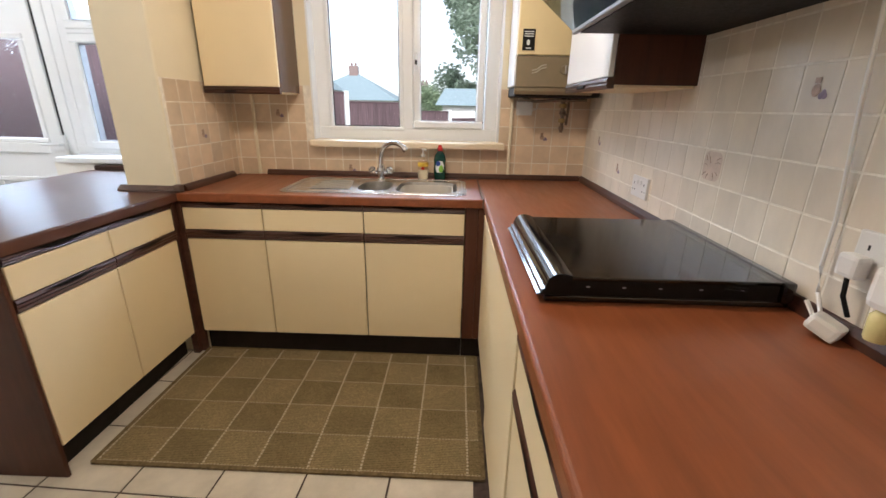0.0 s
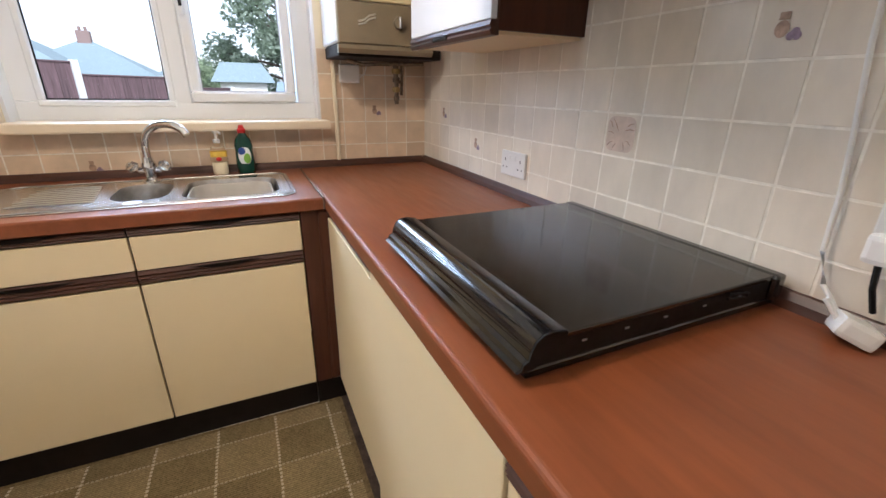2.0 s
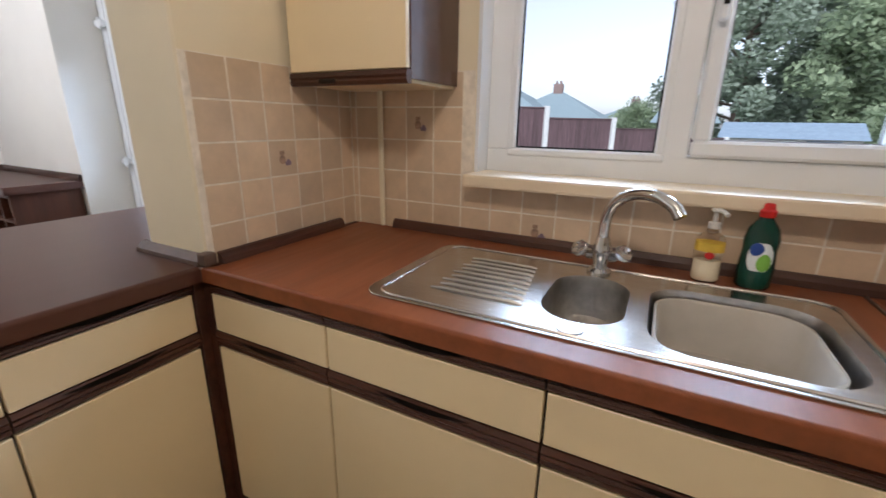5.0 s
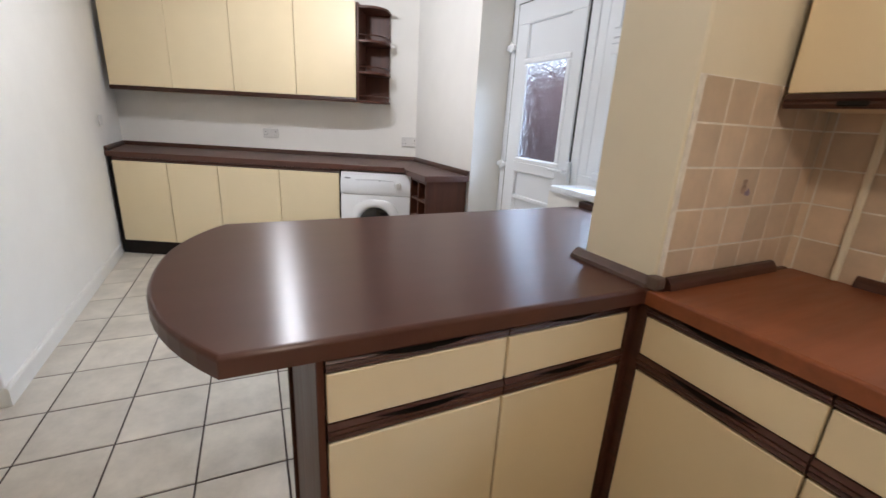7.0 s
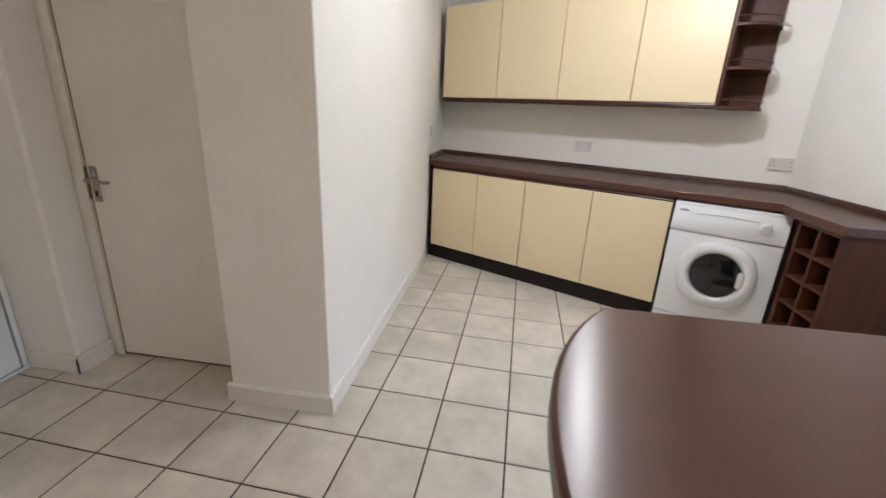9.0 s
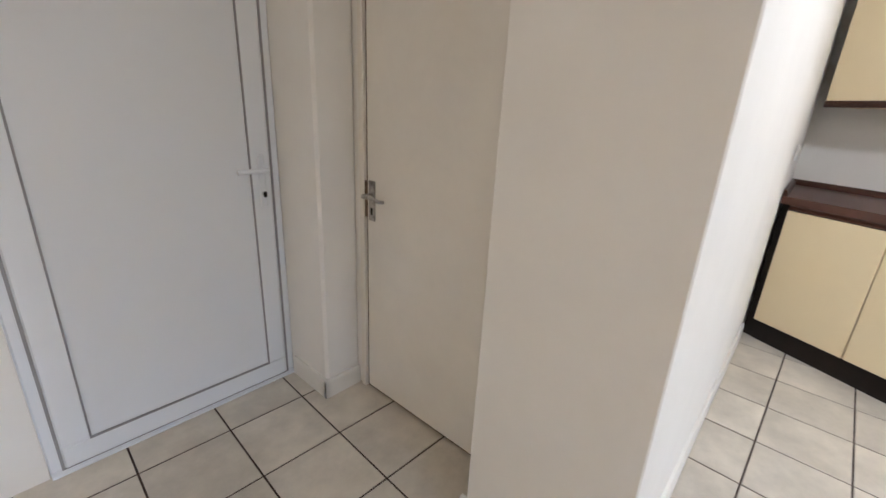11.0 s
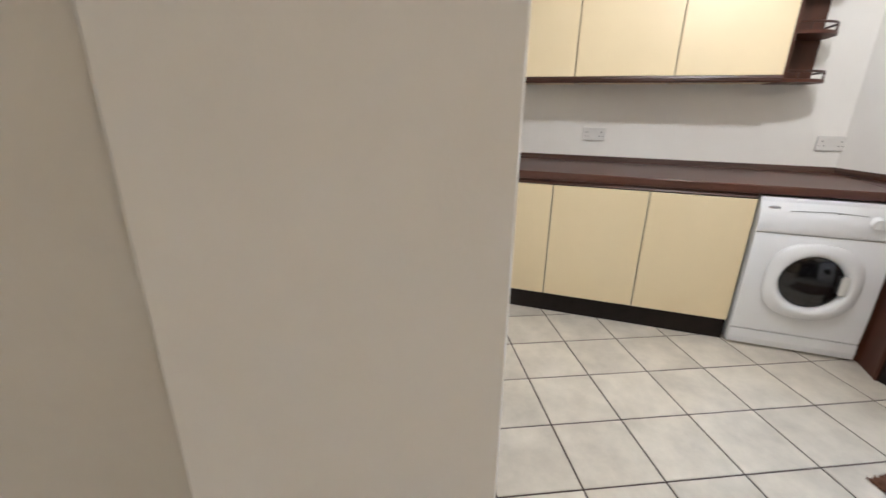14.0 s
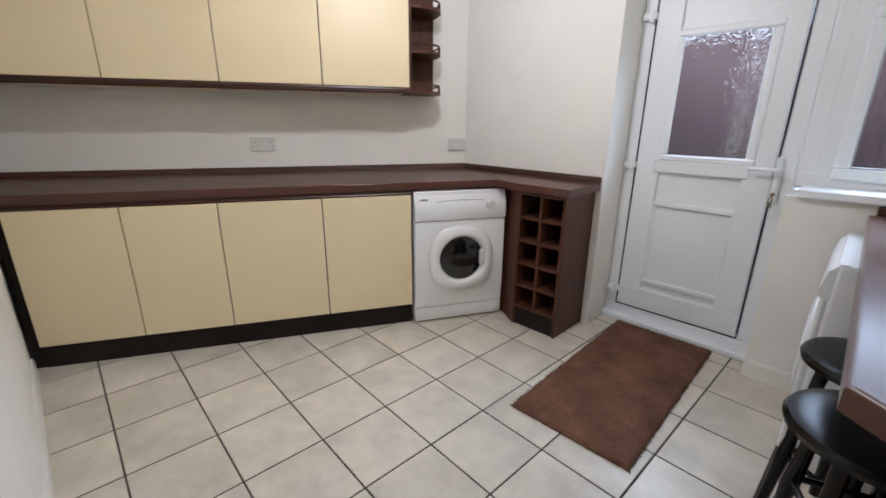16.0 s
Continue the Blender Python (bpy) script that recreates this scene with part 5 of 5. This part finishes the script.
def house(x, y, w, d, eave, ridge, label, rz=0, chimney=True, hip=0.45, wall_m=None):
    h = thing("house", pose(x, y, -0.6, 0, 0, rz), label, "house")
    part("wall", box(-w / 2, w / 2, -d / 2, d / 2, 0, eave), wall_m or M_RENDER, h)
    c = bmesh.new()
    o = 0.35
    p = [c.verts.new(q) for q in ((-w / 2 - o, -d / 2 - o, eave), (w / 2 + o, -d / 2 - o, eave), (w / 2 + o, d / 2 + o, eave), (-w / 2 - o, d / 2 + o, eave))]
    r = [c.verts.new((-w / 2 + w * hip, 0, ridge)), c.verts.new((w / 2 - w * hip, 0, ridge))]
    for f in ((p[0], p[1], r[1], r[0]), (p[1], p[2], r[1]), (p[2], p[3], r[0], r[1]), (p[3], p[0], r[0]), tuple(p[::-1])):
        c.faces.new(f)
    roof = part("roof", c, M_SLATE, h)
    if chimney:
        ch = box(-0.45, 0.45, -0.3, 0.3, ridge - 0.9, ridge + 0.75, 0.02)
        for k in (-0.2, 0.2):
            cyl((k, 0, ridge + 0.75), (k, 0, ridge + 1.05), 0.11, bm=ch, seg=10)
        part("chimney", ch, M_BRICK, roof)
    for k in (-0.28, 0.22):
        wdw = part("window", box(k * w - 0.7, k * w + 0.7, -d / 2 - 0.04, -d / 2 + 0.02, eave - 2.0, eave - 0.8), M_UPVC, h)
        part("window_pane", box(k * w - 0.6, k * w + 0.6, -d / 2 - 0.06, -d / 2 - 0.04, eave - 1.9, eave - 0.9), M_HOBGL, wdw)
    return h


house(-4.9, 49, 9.5, 8, 2.4, 5.0, "distant bungalow with a grey hipped roof and chimney")
house(-10.9, 46, 11, 8, 3.2, 6.2, "distant house with a grey hipped roof", chimney=False)
house(1.8, 58, 9.0, 8, 2.2, 4.0, "distant bungalow behind green bushes")
house(6.0, 26, 1.9, 2.4, 2.0, 2.85, "small pale outbuilding with a steep pitched roof", chimney=False, hip=0.04)
sh = thing("shed", pose(9.3, 23.5, -0.6, 0, 0, -8), "blue-grey garden shed with a low pitched roof", "shed")
part("wall", box(-1.9, 1.9, -1.2, 1.2, 0, 1.55), M_RENDER, sh)
c = bmesh.new()
p = [c.verts.new(q) for q in ((-2.05, -1.4, 1.50), (2.05, -1.4, 1.50), (2.05, 1.4, 1.50), (-2.05, 1.4, 1.50), (-2.0, 0, 2.05), (2.0, 0, 2.05))]
for f in ((0, 1, 5, 4), (2, 3, 4, 5), (0, 4, 3), (1, 2, 5), (3, 2, 1, 0)):
    c.faces.new([p[k] for k in f])
part("roof", c, M_SHEDB, sh)
part("door", box(0.5, 1.4, -1.23, -1.2, 0.1, 1.45), M_SHEDB, sh)


def leaves(centres, count, size, rng):
    """Many small leaf blades scattered in soft clumps."""
    c_verts, c_faces = [], []
    for _ in range(count):
        cx, cy, cz, r = rng.choice(centres)
        d = Vector((rng.gauss(0, 1), rng.gauss(0, 1), rng.gauss(0, 1))).normalized() * r * (rng.random() ** 0.45)
        p = Vector((cx, cy, cz)) + d
        a = Vector((rng.gauss(0, 1), rng.gauss(0, 1), rng.gauss(0, 0.6))).normalized()
        b = a.cross(Vector((rng.gauss(0, 1), rng.gauss(0, 1), rng.gauss(0, 1)))).normalized()
        s = size * rng.uniform(0.6, 1.4)
        k = len(c_verts)
        c_verts += [p - a * s, p + b * s * 0.45, p + a * s, p - b * s * 0.45]
        c_faces.append((k, k + 1, k + 2, k + 3))
    me = bpy.data.meshes.new("crown")
    me.from_pydata([tuple(v) for v in c_verts], [], c_faces)
    return me


def tree(x, y, h, spread, label, material, seed, count, low=0.15, size=0.14):
    rng = random.Random(seed)
    t = thing("tree", pose(x, y, -0.6), label, "tree")
    trunk = tube([(0, 0, 0), (0.05, 0, h * 0.25), (-0.05, 0.05, h * 0.5), (0.02, 0, h * 0.9)], [h * 0.022, h * 0.018, h * 0.012, h * 0.003], seg=10)
    cs = []
    for i in range(90):
        f = low + (1 - low) * (i + 0.5) / 90
        a = rng.random() * math.tau
        reach = spread * (0.35 + 0.75 * math.sin(math.pi * min(1.0, 0.18 + f * 0.86))) * rng.uniform(0.4, 1.0)
        e = (reach * math.cos(a), reach * math.sin(a), h * f + rng.uniform(-0.3, 0.3))
        cs.append((*e, spread * rng.uniform(0.18, 0.36)))
        if i % 3 == 0:
            tube([(0, 0, h * f * 0.8), (e[0] * 0.5, e[1] * 0.5, h * f * 0.92), e], [h * 0.006, h * 0.004, 0.01], seg=6, bm=trunk)
    part("trunk", trunk, M_BARK, t)
    me = leaves(cs, count, size, rng)
    me.materials.append(material)
    ob = new("crown", me)
    ob.parent = t
    ob["kind"] = "stuff"
    return t


tree(8.3, 30, 12.5, 3.5, "tall leafy grey-green garden tree", M_LEAF, 4, 52000, low=0.06)
tree(12.8, 27, 8.5, 2.6, "broad leafy green garden tree", M_BUSH, 9, 30000, low=0.06)
tree(14.5, 34, 11, 3.5, "tall leafy garden tree behind the shed", M_LEAF, 12, 26000, low=0.06)
tree(2.9, 45, 3.4, 2.6, "low rounded green bush beyond the fence", M_BUSH, 21, 7000, low=0.3)

# ---- tiles, last ----
def tile_mesh(name, w, h, d, bev, material):
    """A tile lying in x, z with its face towards -y."""
    c = bmesh.new()
    f = [c.verts.new((x, -d, z)) for x, z in ((bev, bev), (w - bev, bev), (w - bev, h - bev), (bev, h - bev))]
    g = [c.verts.new((x, -d + bev * 0.7, z)) for x, z in ((0, 0), (w, 0), (w, h), (0, h))]
    k = [c.verts.new((x, 0, z)) for x, z in ((0, 0), (w, 0), (w, h), (0, h))]
    c.faces.new(f)
    for i in range(4):
        j = (i + 1) % 4
        c.faces.new((f[i], g[i], g[j], f[j]))
        c.faces.new((g[i], k[i], k[j], g[j]))
    return finish(name, c, material)


P = 0.105
T1, T2 = tile_mesh("tile", P - 0.005, P - 0.005, 0.0011, 0.0009, M_TILE), tile_mesh("tile", P - 0.005, P - 0.005, 0.0011, 0.0009, M_TILEG)
Z0 = 0.885


def wall_tiles(parent, m, cols, rows, mesh, skip=None):
    inv = parent.matrix_world.inverted()
    for i in range(cols):
        for j in range(rows):
            if skip and skip(i, j):
                continue
            ob = new("tile", mesh)
            ob.parent = parent
            ob.matrix_local = inv @ m @ pose(i * P + 0.0025, 0, j * P + 0.0025, random.uniform(-0.3, 0.3), 0, random.uniform(-0.3, 0.3))


def bed(name, m, w, h):
    return solo(name, box(0, w, -0.004, 0, 0, h), M_GROUT, "pale tile grout bed on the kitchen wall", "grout", "structure", m=m)


# window wall: from the wall stub to the corner
mw = pose(XE - 21 * P, YN - 0.004, Z0)
bed("grout_window_left", pose(4.40, YN, Z0), 0.485, 5 * P)
bed("grout_window_low", pose(4.885, YN, Z0), 1.115, 0.186)
bed("grout_window_right", pose(6.000, YN, Z0), XE - 6.000, 5 * P)
X0 = XE - 21 * P
wall_tiles(kitchen_wall, mw, 21, 5, T1, lambda i, j: X0 + i * P < 4.31 or (j >= 2 and X0 + (i + 1) * P > 4.915 and X0 + i * P < 5.975))
# wall stub face, looking east
mp_ = pose(4.400 + 0.004, 4.425, Z0, 0, 0, 90)
bed("grout_pillar", pose(4.400, 4.41, Z0, 0, 0, 90), YN - 4.41 - 0.004, 5 * P)
wall_tiles(pillar, mp_, 5, 5, T1)
T3 = tile_mesh("tile", 0.056, P - 0.005, 0.0011, 0.0009, M_TILE)
wall_tiles(pillar, mp_ @ pose(5 * P, 0, 0), 1, 5, T3)
# hob wall, looking west
me_ = pose(XE - 0.004, YN + 0.014, Z0, 0, 0, -90)
bed("grout_east", pose(XE, YN - 0.006, Z0, 0, 0, -90), 3.0, 10 * P)
wall_tiles(east_wall, me_, 27, 10, T2)


# painted motifs on some tiles
M_WASH = mat("pinkish_glaze", (0.58, 0.47, 0.385), 0.3, scale=22, vary=0.10)
M_BLOOM = mat("pale_flower_glaze", (0.66, 0.56, 0.47), 0.3, scale=60, vary=0.08)


def slab_face(outline):
    """A thin glaze patch lying in x, z."""
    c = slab(outline, 0.0, 0.0006)
    bmesh.ops.rotate(c, verts=c.verts, cent=(0, 0, 0), matrix=Matrix.Rotation(radians(90), 3, "X"))
    return c


def motif(m, big):
    d = thing("tile_motif", m, "large leaf picture on a beige tile" if big else "small jug and flower picture on a beige tile", "tile picture", "tile pictures")
    if big:
        part("wash", slab_face(rrect(-0.045, 0.043, -0.040, 0.045, 0.02)), M_WASH, d, "soft pinkish glaze wash")
        part("flower", ball((-0.004, 0, -0.006), 0.011, (1.2, 0.05, 0.9), seg=10), M_BLOOM, d, "pale flower")
        for x, z, dx, dz in ((-0.040, 0.034, 0.012, -0.016), (-0.030, 0.040, 0.022, -0.030), (0.038, 0.030, -0.020, -0.008), (0.042, 0.014, -0.030, -0.002), (-0.042, -0.030, 0.020, 0.014), (-0.022, -0.038, 0.010, 0.018), (0.016, -0.036, -0.006, 0.020), (0.034, -0.022, -0.016, 0.010), (-0.042, 0.006, 0.020, -0.004)):
            part("stem", tube([(x, -0.0004, z), (x + dx * 0.5, -0.0004, z + dz * 0.5 + 0.003), (x + dx, -0.0004, z + dz)], [0.0007, 0.0017, 0.0010], seg=5), M_MOTIF, d)
    else:
        part("jug", ball((-0.006, 0, -0.004), 0.014, (0.9, 0.05, 1.0), seg=10), M_MOTIF, d)
        part("jug_neck", box(-0.014, 0.002, -0.0006, 0.0006, 0.010, 0.022), M_MOTIF, d)
        for x, z in ((0.016, -0.010), (0.010, -0.016), (0.020, -0.016)):
            part("flower", ball((x, 0, z), 0.007, (1, 0.06, 1), seg=8), M_MOTIF2, d)


def east_at(i, j):
    return pose(XE - 0.0064, YN + 0.014 - (i + 0.5) * P, Z0 + (j + 0.5) * P, 0, 0, -90)


for i, j in ((12, 2),):
    motif(east_at(i, j), True)
for i, j in ((5, 1), (2, 2), (15, 4)):
    motif(east_at(i, j), False)
for x, j in ((4.69, 3), (5.13, 0), (6.30, 2)):
    i = int((x - X0) / P)
    motif(pose(X0 + (i + 0.5) * P, YN - 0.0064, Z0 + (j + 0.5) * P), False)
motif(pose(4.4064, 4.425 + 2.5 * P, Z0 + 2.5 * P, 0, 0, 90), False)

# floor tiles
PX, PY, TURN = 0.3115, 0.3060, -2.2
fb = bmesh.new()
w, h, d, bev = PX - 0.007, PY - 0.007, 0.008, 0.003
f = [fb.verts.new((x, y, 0.0)) for x, y in ((bev, bev), (w - bev, bev), (w - bev, h - bev), (bev, h - bev))]
g = [fb.verts.new((x, y, -0.002)) for x, y in ((0, 0), (w, 0), (w, h), (0, h))]
k = [fb.verts.new((x, y, -d)) for x, y in ((0, 0), (w, 0), (w, h), (0, h))]
fb.faces.new(f)
for i in range(4):
    j = (i + 1) % 4
    fb.faces.new((f[i], g[i], g[j], f[j]))
    fb.faces.new((g[i], k[i], k[j], g[j]))
FT = finish("floor_tile", fb, M_FLOOR)
floor_ob = bpy.data.objects["floor"]
GX, GY = 1.7704, 3.0037
ca, sa = math.cos(radians(TURN)), math.sin(radians(TURN))
for i in range(-7, 15):
    for j in range(-8, 8):
        lx, ly = i * PX, j * PY
        x, y = GX + ca * lx - sa * ly, GY + sa * lx + ca * ly
        cx, cy = x + PX / 2, y + PY / 2
        room = cy > 2.3 and cy < 5.4 and NX * cx + NY * cy > -0.85 and cx < 5.95 and not (cx > 4.45 and cy > 4.6)
        entry = cy > 0.75 and cy <= 2.6 and cx > 2.45 and cx < 5.95
        if room or entry:
            ob = new("floor_tile", FT)
            ob.parent = floor_ob
            ob.matrix_local = pose(x + 0.003, y + 0.003, random.uniform(-0.0004, 0.0004), 0, 0, TURN)
